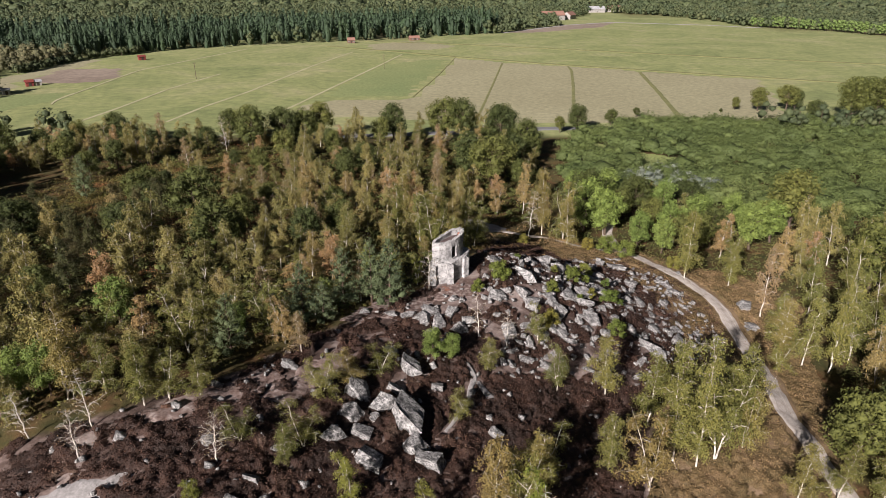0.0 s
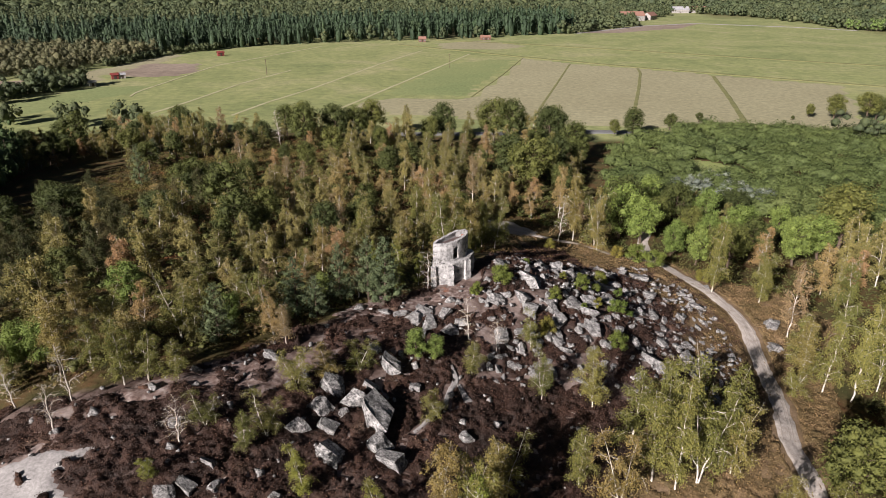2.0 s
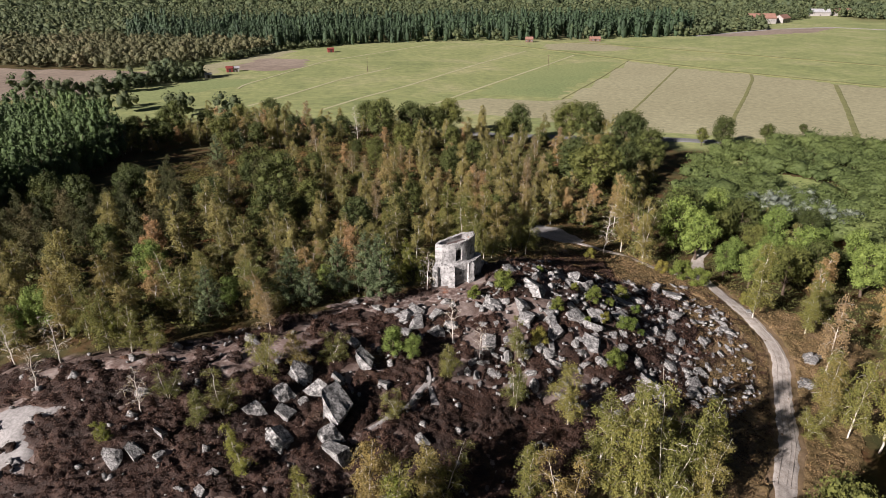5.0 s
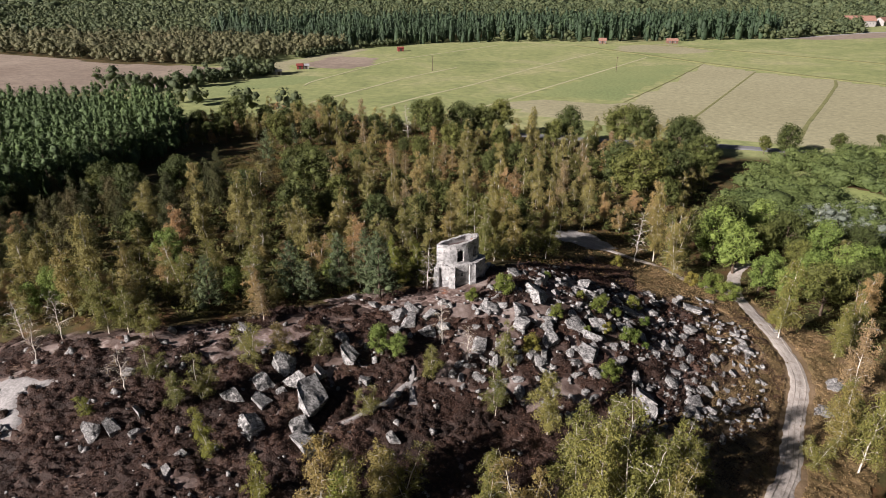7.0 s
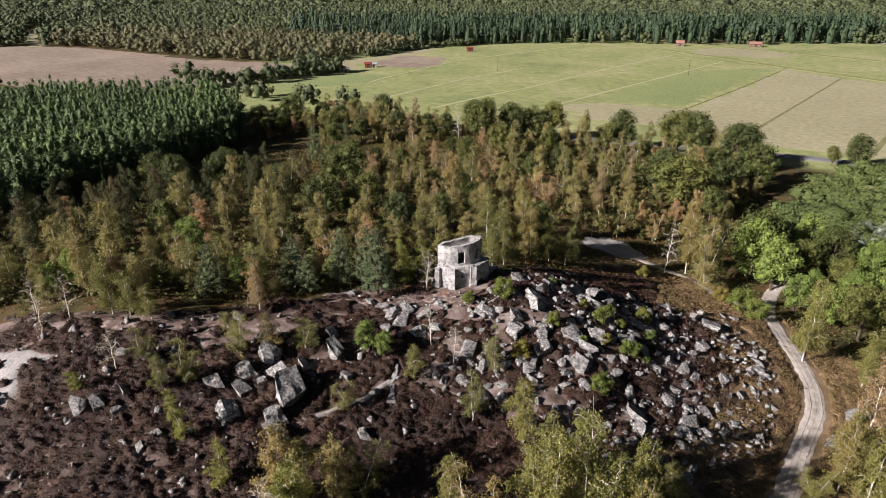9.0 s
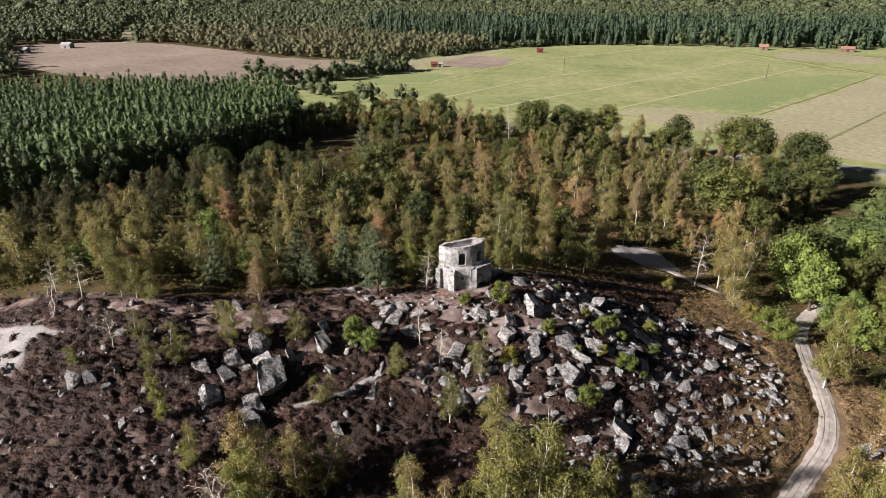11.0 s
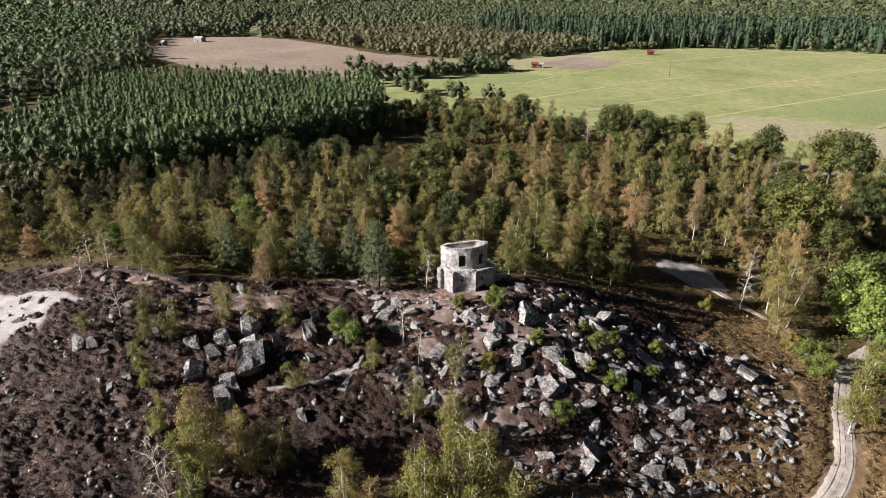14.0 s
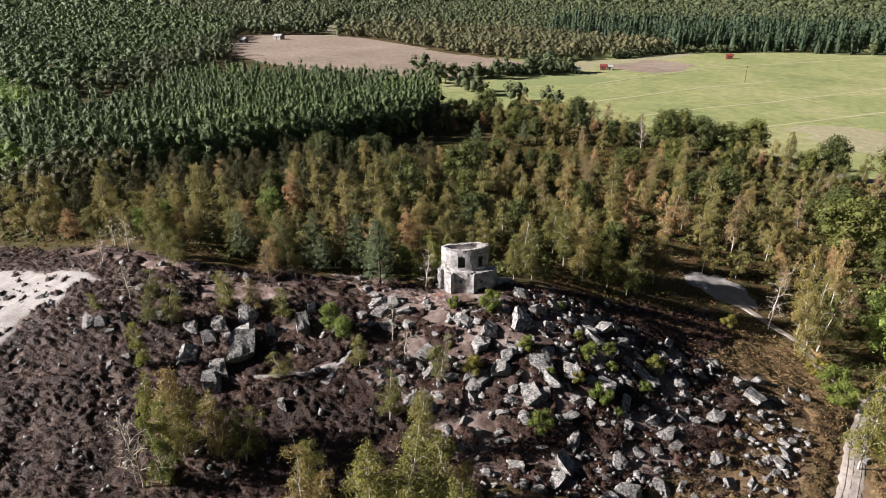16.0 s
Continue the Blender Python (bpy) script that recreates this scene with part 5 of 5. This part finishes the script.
def crowns(rng, x, y, tall, wide, n, card, shape, core=0.6):
    """Leafy crowns, one at each point: uneven lobes with sprays over them, n sprays a tree."""
    m = len(x)
    tall, wide = np.asarray(tall, float), np.asarray(wide, float)
    z0 = height(x, y)
    spin = rng.uniform(0, 6.28, m)
    total = sum(r * r * q for _, _, r, q in shape)
    leafy, spots, radii, squash = [], [], [], []
    for k, (up, reach, r, q) in enumerate(shape):
        a = spin + k * 2.2 + rng.uniform(-0.3, 0.3, m)
        out = reach * wide * rng.uniform(0.75, 1.25, m)
        c = np.stack([x + np.cos(a) * out, y + np.sin(a) * out, z0 + tall * up * rng.uniform(0.93, 1.07, m)], 1)
        rad = r * wide * rng.uniform(0.82, 1.18, m)
        flat = q * rng.uniform(0.85, 1.15, m)
        per = max(2, round(n * r * r * q / total))
        d = rng.normal(size=(m, per, 3))
        d /= np.linalg.norm(d, axis=2)[..., None]
        d[..., 2] = np.where(d[..., 2] < -0.45, -d[..., 2], d[..., 2])
        s = rng.uniform(0.72, 1.12, (m, per)) * rad[:, None]
        leafy.append(cards(rng, (c[:, None] + d * np.stack([s, s, s * flat[:, None]], -1)).reshape(-1, 3), card, 0.75, d.reshape(-1, 3) + (0, 0, 0.2), loose=0.4))
        spots.append(c), radii.append(rad), squash.append(flat)
    leafy.append(puffs(rng, np.concatenate(spots), np.concatenate(radii) * core, np.concatenate(squash), (0.62, 1.28), True, -0.5))
    v, f = merged(leafy)
    far = np.clip((np.hypot(v[:, 0], v[:, 1]) - 1100) / 1500, 0, 1)
    v[:, 2] += 30 * far ** 2
    return v, f


wood_rng = np.random.RandomState(31)


def woods(name, poly, spacing, tall, wide, n, card, material, label, shape=ROUND, keep_out=(), jitter=0.45, trunks=True, core=0.6):
    x, y = points_in(poly, spacing, wood_rng, jitter)
    for q in keep_out:
        k = ~inside(x, y, q)
        x, y = x[k], y[k]
    t = wood_rng.uniform(*tall, len(x))
    w = wood_rng.uniform(*wide, len(x))
    ob = tagged(new(name, np_mesh(name, *crowns(wood_rng, x, y, t, w, n, card, shape, core), material, True)), label, "woods", kind="stuff")
    if trunks:
        z = height(x, y)
        tubes = [tube([(a, b, c - 0.3), (a, b, c + 0.7 * h)], [0.2, 0.1], 4) for a, b, c, h in zip(x, y, z, t)]
        tagged(new("woods_trunks", np_mesh("woods_trunks", *merged(tubes), M_DARK_BARK)), "trunks of the woodland trees", "trunks", kind="stuff")
    return ob


PLANTATION = [(-158, 190), (-134, 168), (-114, 126), (-104, 92), (-122, 64), (-160, 54), (-205, 76), (-269, 119), (-232, 166), (-180, 198)]
POPLARS = [(-104, 92), (-122, 64), (-160, 54), (-205, 76), (-240, 60), (-200, 30), (-120, 44), (-98, 70)]
GREEN_WOOD = [(-120, 44), (-200, 30), (-240, 60), (-330, 40), (-310, -30), (-140, -30), (-96, 20)]
woods("plantation", PLANTATION, 4.8, (15.8, 18.4), (2.6, 3.3), 330, 0.3, M_PLANTATION, "dense plantation of tall pointed green trees in rows", SPIRE, jitter=0.3)
woods("tall_poplars", POPLARS, 6.2, (14, 19), (2.5, 3.5), 320, 0.3, M_PLANTATION, "tall columns of green trees beside the plantation", SPIRE, jitter=0.35)
woods("green_wood", GREEN_WOOD, 7.4, (9, 14), (3.4, 4.8), 170, 0.4, M_MAPLE_FAR, "fresh green broadleaf wood beyond the heath")
woods("west_wood", [(-112, 60), (-98, 70), (-120, 44), (-96, 20), (-140, -30), (-100, -20), (-76, 24), (-70, 40), (-96, 62)], 5.4, (8, 13), (2.2, 3.2), 240, 0.19, M_DARK_LEAVES_WOOD, "dark olive broadleaf wood beside the heath")
scatter([(-158, 200), (-138, 172), (-128, 176), (-126, 200), (-144, 208)], 4.8, {"birch": 0.7, "oak": 0.3}, 28, (6.5, 9.5))
plant("oak", -136, 196, 13.5)
scatter([(-150, 206), (-140, 184), (-122, 188), (-104, 200), (-118, 208)], 4.6, {"birch": 0.75, "oak": 0.25}, 22, (7, 10.5))
scatter([(-146, 207), (-126, 205), (-100, 205), (-90, 224), (-116, 224)], 5.4, {"birch": 0.65, "oak": 0.35}, 30, (8, 12.5))
UNDERGROWTH = [(-104, 60), (-66, 30), (-44, 49), (-32, 55), (-22, 64), (-13, 76), (-5, 87), (2, 99), (6, 114), (-8, 130), (-12, 150), (28, 144), (30, 198), (10, 222), (-95, 226), (-112, 120)]
GREEN_GLADE = [(42, 224), (50, 212), (62, 197), (74, 190), (76, 200), (60, 212), (52, 224)]
draped("grass_glade", [(38, 228), (47, 208), (60, 192), (78, 184), (80, 204), (62, 216), (52, 230)], M_VERGE, "bright green grassy glade in the scrub", 0.08, 1.4, 1.5)
woods("undergrowth", UNDERGROWTH, 3.6, (0.9, 2.8), (0.8, 1.7), 64, 0.15, M_UNDERGROWTH, "low shrubs and saplings under the trees", BUSHY, (BRACKEN_SLOPE, DARK_FLOOR, BAY), trunks=False, core=0.5)
SCRUB = [(34, 160), (60, 162), (85, 135), (130, 120), (330, 150), (340, 262), (150, 260), (76, 258), (60, 246), (48, 230), (36, 200)]
woods("willow_scrub", SCRUB, 6.6, (4.0, 7.4), (3.6, 6.2), 400, 0.28, M_SCRUB, "rounded grey-green willow scrub on the wet plain", DOME, (GREEN_GLADE,), trunks=False, core=0.7)
woods("silver_willow", [(48, 169), (52, 181), (63, 187), (77, 175), (70, 161), (56, 162)], 4.0, (4, 6.5), (2.0, 2.8), 150, 0.2, M_SILVER, "silvery pale willows at the wood's edge", BUSHY, trunks=False)
woods("meadow_edge_trees", [(120, 236), (330, 240), (330, 256), (120, 250)], 9.0, (8, 13), (3, 4.5), 90, 0.4, M_WOODS, "group of tall trees at the scrub's end")


BELT = [(-400, 470), (-225, 470), (-192, 517), (-167, 564), (-114, 595), (-70, 603), (-28, 631), (59, 693), (60, 830), (-60, 790), (-330, 640), (-470, 560)]
BIRCH_FAR = [(-520, 302), (-402, 314), (-311, 329), (-268, 340), (-255, 380), (-250, 440), (-248, 470), (-400, 470), (-580, 400)]
CONIFERS = [(-420, 140), (-530, 212), (-640, 260), (-1200, 300), (-1400, -80), (-330, -80), (-300, 60)]


def far_woods():
    """Woods beyond the fields, coarser with distance."""
    for r0, r1, spacing, n, card, tall, wide in ((250, 620, 8.8, 84, 0.62, (8, 14), (3.8, 6.2)), (620, 1150, 11.0, 26, 1.2, (8, 15), (4.8, 7.6)), (1150, 2700, 26.0, 14, 2.4, (8, 18), (12, 20))):
        U, V = points_in([(-r1, -80), (r1 * 0.75, -80), (r1 * 0.75, r1), (-r1, r1)], spacing, wood_rng)
        d, a = np.hypot(U, V), np.degrees(np.arctan2(-U, V))
        k = (d >= r0) & (d < r1) & (a > -37) & (a < 94)
        for q in (MEADOW, BARE, PLANTATION, FAR_GLADE, [(-232, 166), (-269, 119), (-330, 130), (-430, 190), (-340, 232), (-240, 240)]):
            k &= ~inside(U, V, q)
        k &= ~((V < 262) & (U > -130)) & ~((U > -300) & (V < 232))
        U, V = U[k], V[k]
        belt, pale, dark = inside(U, V, BELT), inside(U, V, BIRCH_FAR), inside(U, V, CONIFERS)
        for what, k, material, shape, grow, label in (
                ("pine_belt", belt, M_PINEWOOD, CONE, 1.5, "dark belt of tall conifers beyond the meadow"),
                ("far_birch_wood", pale, M_BIRCHWOOD, ROUND, 1.0, "pale brownish birch wood behind the bare field"),
                ("conifer_forest", dark, M_PLANTATION, ROUND, 1.0, "dark green forest beyond the plantation"),
                ("far_forest", ~(belt | pale | dark), M_WOODS, ROUND, 1.0, "distant mixed forest beyond the fields")):
            x, y = U[k], V[k]
            if not len(x):
                continue
            h = wood_rng.uniform(*tall, len(x)) * grow * (1 + 0.25 * np.array([noise.noise((p * 0.02, q * 0.02, 0)) for p, q in zip(x, y)]))
            shape = MASS if r0 > 1000 else shape
            v, f = crowns(wood_rng, x, y, h, wood_rng.uniform(*wide, len(x)) * (0.8 if shape is CONE else 1), n, card, shape)
            tagged(new(what, np_mesh(what, v, f, material, True)), label, "woods", kind="stuff")


far_woods()


def cover_plants(name, poly, spacing, n, card, tall, material, label, keep=1.0, keep_out=(), spread=0.38, mound=0.0):
    """Low tufts over the ground."""
    x, y = points_in(poly, spacing, wood_rng, 0.5)
    k = wood_rng.rand(len(x)) < keep
    for q in keep_out:
        k &= ~inside(x, y, q)
    for line in RILLS:
        k &= to_line(x, y, line) > 0.42
    k &= (to_line(x, y, PATH_LINE) > 2.2) & (to_line(x, y, FORK_LINE) > 1.3) & (np.hypot(x - 1, y - 85) > 5)
    x, y = x[k], y[k]
    m = len(x)
    size = np.clip(wood_rng.lognormal(-0.08, 0.45, (m, 1)), 0.35, 1.9) * (1 + 0.7 * wobble(x, y, 0.35, 4.0))[:, None]
    d = wood_rng.normal(size=(m, n, 3))
    d[..., 2] = np.abs(d[..., 2]) + 0.1
    d /= np.linalg.norm(d, axis=2)[..., None]
    r = wood_rng.uniform(0.75, 1.1, (m, n)) * size
    c = np.stack([x[:, None] + d[..., 0] * spread * r, y[:, None] + d[..., 1] * spread * r, height(x, y)[:, None] + 0.03 + tall * d[..., 2] * r], -1)
    leafy = [cards(wood_rng, c.reshape(-1, 3), card, 0.6, d.reshape(-1, 3), loose=0.5)]
    if mound:
        leafy.append(puffs(wood_rng, np.stack([x, y, height(x, y) - 0.02], 1), mound * spread * size[:, 0], tall / spread, (0.7, 1.15), True, -0.1))
    return tagged(new(name, np_mesh(name, *merged(leafy), material, True)), label, "plants", kind="stuff")


def carpet(name, poly, density, card, tall, scale, gap, material, label, keep_out=(), seed=0.0):
    """A low growth that covers the ground in mounds, with hollows between them."""
    p = np.array(poly, float)
    lo, hi = p.min(0) - 1, p.max(0) + 1
    n = int(density * (hi[0] - lo[0]) * (hi[1] - lo[1]))
    x, y = wood_rng.uniform(lo[0], hi[0], n), wood_rng.uniform(lo[1], hi[1], n)
    k = inside(x + wood_rng.normal(size=n) * 0.9, y + wood_rng.normal(size=n) * 0.9, poly)
    for q in keep_out:
        k &= ~inside(x, y, q)
    k &= (to_line(x, y, PATH_LINE) > 1.9) & (to_line(x, y, FORK_LINE) > 1.1) & (np.hypot(x - 1, y - 85.5) > 4.2)
    for line in RILLS:
        k &= to_line(x, y, line) > 0.6
    x, y = x[k], y[k]
    m = np.array([noise.noise((a / scale + seed, b / scale, seed)) + 0.45 * noise.noise((a / scale * 2.6, b / scale * 2.6, seed + 4)) for a, b in zip(x, y)])
    k = (m > gap) | (wood_rng.rand(len(m)) < 0.12)
    x, y, m = x[k], y[k], np.clip((m[k] - gap) / 0.8, 0, 1)
    z = height(x, y) + 0.05 + tall * np.sqrt(m) * wood_rng.uniform(0.55, 1.05, len(m)) + 0.28 * wobble(x, y, 0.23)
    up = np.tile([0.0, 0.0, 0.45], (len(x), 1))
    return tagged(new(name, np_mesh(name, *cards(wood_rng, np.stack([x, y, z], 1), card, 0.55, up, loose=0.6), material)), label, "plants", kind="stuff")


def mound_height(x, y):
    """Rounded tufts that crowd each other, with hollows between."""
    flat_x, flat_y = x.ravel(), y.ravel()
    d = np.array([noise.voronoi((a * 1.6 + 0.4 * noise.noise((a, b, 3.0)), b * 1.6, 0.0))[0][0] for a, b in zip(flat_x, flat_y)]).reshape(x.shape)
    dome = np.sqrt(np.clip(1 - (d / 0.72) ** 2, 0.0, 1))
    return dome * np.clip(0.8 + 0.8 * wobble(x, y, 0.17, 12.0) + 0.5 * wobble(x, y, 0.6, 5.0), 0.12, 1.3)


def mounds(name, poly, step, tall, density, card, material, label, keep_out):
    """Low growth as a bed of tufts over the ground, with sprigs on it."""
    p = np.array(poly, float)
    lo, hi = p.min(0) - 1, p.max(0) + 1
    ax, ay = np.arange(lo[0], hi[0], step), np.arange(lo[1], hi[1], step)
    U, V = np.meshgrid(ax, ay)
    U, V = U + wood_rng.uniform(-0.3, 0.3, U.shape) * step, V + wood_rng.uniform(-0.3, 0.3, V.shape) * step

    def grows(x, y):
        k = inside(x + 1.6 * wobble(x, y, 0.4, 3.0), y + 1.6 * wobble(x, y, 0.4, 8.0), poly)
        for q in keep_out:
            k &= ~inside(x + 0.8 * wobble(x, y, 0.7, 2.0), y, q) | (wobble(x, y, 0.55, 60.0) > 0.34)
        k &= (to_line(x, y, PATH_LINE) > 1.8) & (to_line(x, y, FORK_LINE) > 1.1) & (np.hypot(x - 1, y - 85.5) > 4.2)
        for line in RILLS:
            k &= to_line(x, y, line) > 0.42
        return k & (wobble(x, y, 0.33, 40.0) < np.where(inside(x, y, STONY) | inside(x, y, RIDGE_TRACK), -0.12, np.where(inside(x, y, BOULDER_FIELD), 0.02, np.where(inside(x, y, RIDGE), 0.14, 0.6))))

    def top(x, y):
        return height(x, y) + 0.28 * wobble(x, y, 0.23) + 0.12 * wobble(x, y, 0.8, 7.0) + tall * mound_height(x, y)

    k = grows(U, V)
    W = np.where(k, top(U, V) - 0.04, height(U, V) - 0.8)
    n = len(ax)
    q = (np.arange(len(ay) - 1)[:, None] * n + np.arange(n - 1)[None, :]).ravel()
    q = np.stack([q, q + 1, q + n + 1, q + n], 1)
    q = q[k.ravel()[q].any(1)]
    used, q2 = np.unique(q, return_inverse=True)
    bed = np.stack([U, V, W], -1).reshape(-1, 3)[used], q2.reshape(-1, 4)
    q2 = bed[1]
    bed = bed[0], np.vstack([q2[:, [0, 1, 2]], q2[:, [0, 2, 3]]])
    m = int(density * (hi[0] - lo[0]) * (hi[1] - lo[1]))
    x, y = wood_rng.uniform(lo[0], hi[0], m), wood_rng.uniform(lo[1], hi[1], m)
    k = grows(x, y)
    x, y = x[k], y[k]
    h = mound_height(x, y)
    k = wood_rng.rand(len(x)) < 0.3 + h
    x, y, h = x[k], y[k], h[k]
    z = top(x, y) + wood_rng.uniform(-0.02, 0.14, len(x)) * (0.4 + h)
    out = np.stack([wood_rng.normal(size=len(x)) * 0.5, wood_rng.normal(size=len(x)) * 0.5, np.full(len(x), 0.12)], 1)
    return tagged(new(name, np_mesh(name, *merged([bed, cards(wood_rng, np.stack([x, y, z], 1), card, 0.6, out, loose=0.5)]), material, True)), label, "plants", kind="stuff")


RIDGE = [(-60, 36), (-40, 46), (-22, 57), (-10, 73), (-2, 80), (-4, 74), (-14, 62), (-24, 51), (-42, 40)]
SAND_POLY = [(-52, 24), (-45, 33), (-38, 37), (-33, 41.5), (-28, 43), (-26.5, 42.3), (-29, 40.3), (-25, 37.8), (-26.5, 34), (-21, 30.5), (-30, 22)]
TRODDEN = [(-6, 74), (-4, 79), (2, 82), (8, 82), (8, 79), (0, 75)]
mounds("heather", HEATH, 0.27, 0.62, 36, 0.095, M_HEATHER, "purple-brown heather covering the heath", (SAND_POLY, TRODDEN))
carpet("heather_patches", [(22, 66), (24, 110), (36, 122), (47, 108), (49, 86), (40, 66)], 30, 0.12, 0.5, 2.4, -0.05, M_HEATHER, "scattered heather in the dry grass", (), 9.0)
mounds("olive_heath_tufts", DRY, 0.36, 0.42, 18, 0.1, M_GRASS, "olive and brown tufts on the dry slope", ())
carpet("dry_grass", DRY, 9, 0.1, 0.3, 1.2, 0.0, M_GRASS, "dry tan and olive grass on the slope", (), 5.0)
cover_plants("rough_grass", [(30, 152), (26, 139), (30, 131), (36, 124), (43, 117), (50, 116), (58, 112), (66, 98), (60, 84), (52, 62), (48, 44), (80, 40), (112, 60), (112, 130), (84, 134), (60, 162)], 1.15, 9, 0.2, 0.45, M_UNDERGROWTH, "rough olive grass and low bracken beside the path", 0.9, (), 0.6)
cover_plants("north_slope_grass", [(6, 110), (9, 128), (-6, 130), (-6, 147), (16, 148), (27, 137), (24, 112)], 0.9, 9, 0.14, 0.4, M_GRASS, "dull brown grass on the shaded north slope", 0.9, (SAND_HOLLOW,), 0.45)
cover_plants("slope_bracken", BRACKEN_SLOPE, 1.0, 10, 0.2, 0.5, M_BRACKEN, "green and orange bracken on the open slope", 0.95, (), 0.6)
cover_plants("dead_bracken", OPEN_WOOD, 1.1, 10, 0.18, 0.5, M_DEAD_BRACKEN, "rusty dying bracken between open-grown birches", 0.9, (), 0.6)
cover_plants("bracken", BRACKEN, 1.25, 11, 0.2, 0.6, M_BRACKEN, "green and rust-coloured bracken under the trees", 0.85, (), 0.7)


# ---- far buildings, poles, avenue ----
def gabled(name, label, x, y, wide, deep, eaves, ridge, turn, wall_mat, roof_mat):
    """A small gabled building: walls, pitched roof, door and windows."""
    root = tagged(new(name), label, "building")
    bm = bmesh.new()
    a, b = wide / 2, deep / 2
    ring = [(-a, -b), (a, -b), (a, b), (-a, b)]
    lo = [bm.verts.new((p, q, -0.3)) for p, q in ring]
    hi = [bm.verts.new((p, q, eaves)) for p, q in ring]
    tip = [bm.verts.new((-a, 0, ridge)), bm.verts.new((a, 0, ridge))]
    for k in range(4):
        bm.faces.new((lo[k], lo[(k + 1) % 4], hi[(k + 1) % 4], hi[k]))
    bm.faces.new((hi[1], hi[2], tip[1]))
    bm.faces.new((hi[3], hi[0], tip[0]))
    part("wall", bm_mesh("wall", bm, wall_mat), root)
    bm = bmesh.new()
    for s in (-1, 1):
        slope = math.degrees(math.atan2(ridge - eaves, b))
        run = math.hypot(b, ridge - eaves) + 0.5
        bevelled_box(bm, (wide + 0.8, run, 0.22), pose(0, s * b * 0.56, (eaves + ridge) / 2 + 0.05, -s * slope, 0, 0), 0.03)
    part("roof", bm_mesh("roof", bm, roof_mat), root)
    bm = bmesh.new()
    bevelled_box(bm, (1.2, 0.12, 2.1), pose(0, -b - 0.02, 1.0), 0.02)
    part("door", bm_mesh("door", bm, M_WOOD), root)
    for k in range(max(0, int(wide / 5))):
        for s in (-1, 1):
            bm = bmesh.new()
            bevelled_box(bm, (1.0, 0.12, 1.2), pose(s * (2.2 + 3 * k), -b - 0.02, eaves * 0.55), 0.02)
            part("window", bm_mesh("window", bm, M_ROAD), root)
    root.matrix_world = pose(x, y, float(height(x, y)), 0, 0, turn)


gabled("shed", "small red boarded shed at the meadow's edge", -221, 353.4, 3.6, 3.2, 2.2, 3.2, 40, M_RED, M_RED)
gabled("shed", "small white shed beside the red one", -218.2, 356, 3.4, 2.8, 2.1, 2.9, 40, M_WHITE, M_SLATE)
gabled("shed", "small grey shed by the hedge", -217.5, 327.5, 3.2, 2.8, 2.1, 2.9, 40, M_WHITE, M_SLATE)
gabled("shed", "small dark-red shed by the pine belt", -210, 468, 4.4, 3.2, 2.3, 3.2, 40, M_RED, M_RED)
gabled("cabin", "small cabin with an orange tiled roof by the wood", -80, 590, 6, 5, 2.4, 4.2, 15, M_CABIN, M_TILE)
gabled("cabin", "low cabin with a red tiled roof by the wood", -26, 614, 9, 5, 2.2, 3.8, 20, M_CABIN, M_TILE)
gabled("farmhouse", "long farmhouse with an orange tiled roof", 140, 890, 34, 12, 6.0, 11.0, 20, M_WHITE, M_TILE)
gabled("farmhouse", "farm building with an orange tiled roof", 168, 915, 22, 11, 5.0, 9.0, 60, M_WHITE, M_TILE)
gabled("farmhouse", "pale farm barn beyond the paddock", 238, 1075, 26, 12, 5.0, 9.0, 10, M_WHITE, M_SLATE)
gabled("farmhouse", "pale farm barn beyond the paddock", 268, 1090, 24, 12, 5.0, 9.0, 10, M_WHITE, M_TILE)
gabled("shed", "white shed by the bare field", -532, 262, 8, 6, 3.0, 4.5, 30, M_WHITE, M_SLATE)
gabled("shed", "small white shed by the bare field", -522, 226, 6, 5, 2.6, 4.0, 30, M_WHITE, M_SLATE)
for x, y in ((-141, 379), (-37, 420)):
    p = tagged(new("utility_pole"), "thin wooden pole in the meadow", "pole", "meadow poles")
    part("post", np_mesh("post", *tube([(0, 0, -0.5), (0, 0, 9)], [0.16, 0.11], 6), M_DARK_BARK), p)
    bm = bmesh.new()
    bevelled_box(bm, (1.6, 0.12, 0.12), pose(0, 0, 8.5), 0.02)
    part("crossarm", bm_mesh("crossarm", bm, M_DARK_BARK), p)
    p.matrix_world = pose(x, y, float(height(x, y)))
woods("avenue", [(346, 772), (352, 780), (408, 722), (440, 652), (566, 504), (558, 498), (430, 646), (398, 714)], 5.0, (11, 14), (3.0, 3.8), 70, 0.7, M_MAPLE_FAR, "row of light-green avenue trees at the meadow's end")
woods("hedge", [(-243, 258), (-236, 258), (-234, 290), (-222, 322), (-223, 328), (-232, 327), (-244, 313), (-242, 285)], 3.6, (3.5, 7.5), (2.4, 3.4), 70, 0.5, M_WOODS, "dark hedge between the bare field and the meadow")
woods("bushes_by_sheds", [(-260, 400), (-253, 400), (-252, 436), (-246, 476), (-225, 508), (-230, 516), (-256, 480), (-260, 436)], 5.0, (3, 6.5), (2.6, 4.0), 70, 0.55, M_WOODS, "dark bushes at the foot of the pine belt")
woods("yard_trees", [(150, 905), (135, 940), (220, 1060), (205, 980)], 10.0, (7, 12), (3, 5), 46, 0.9, M_WOODS, "trees round the far farm")
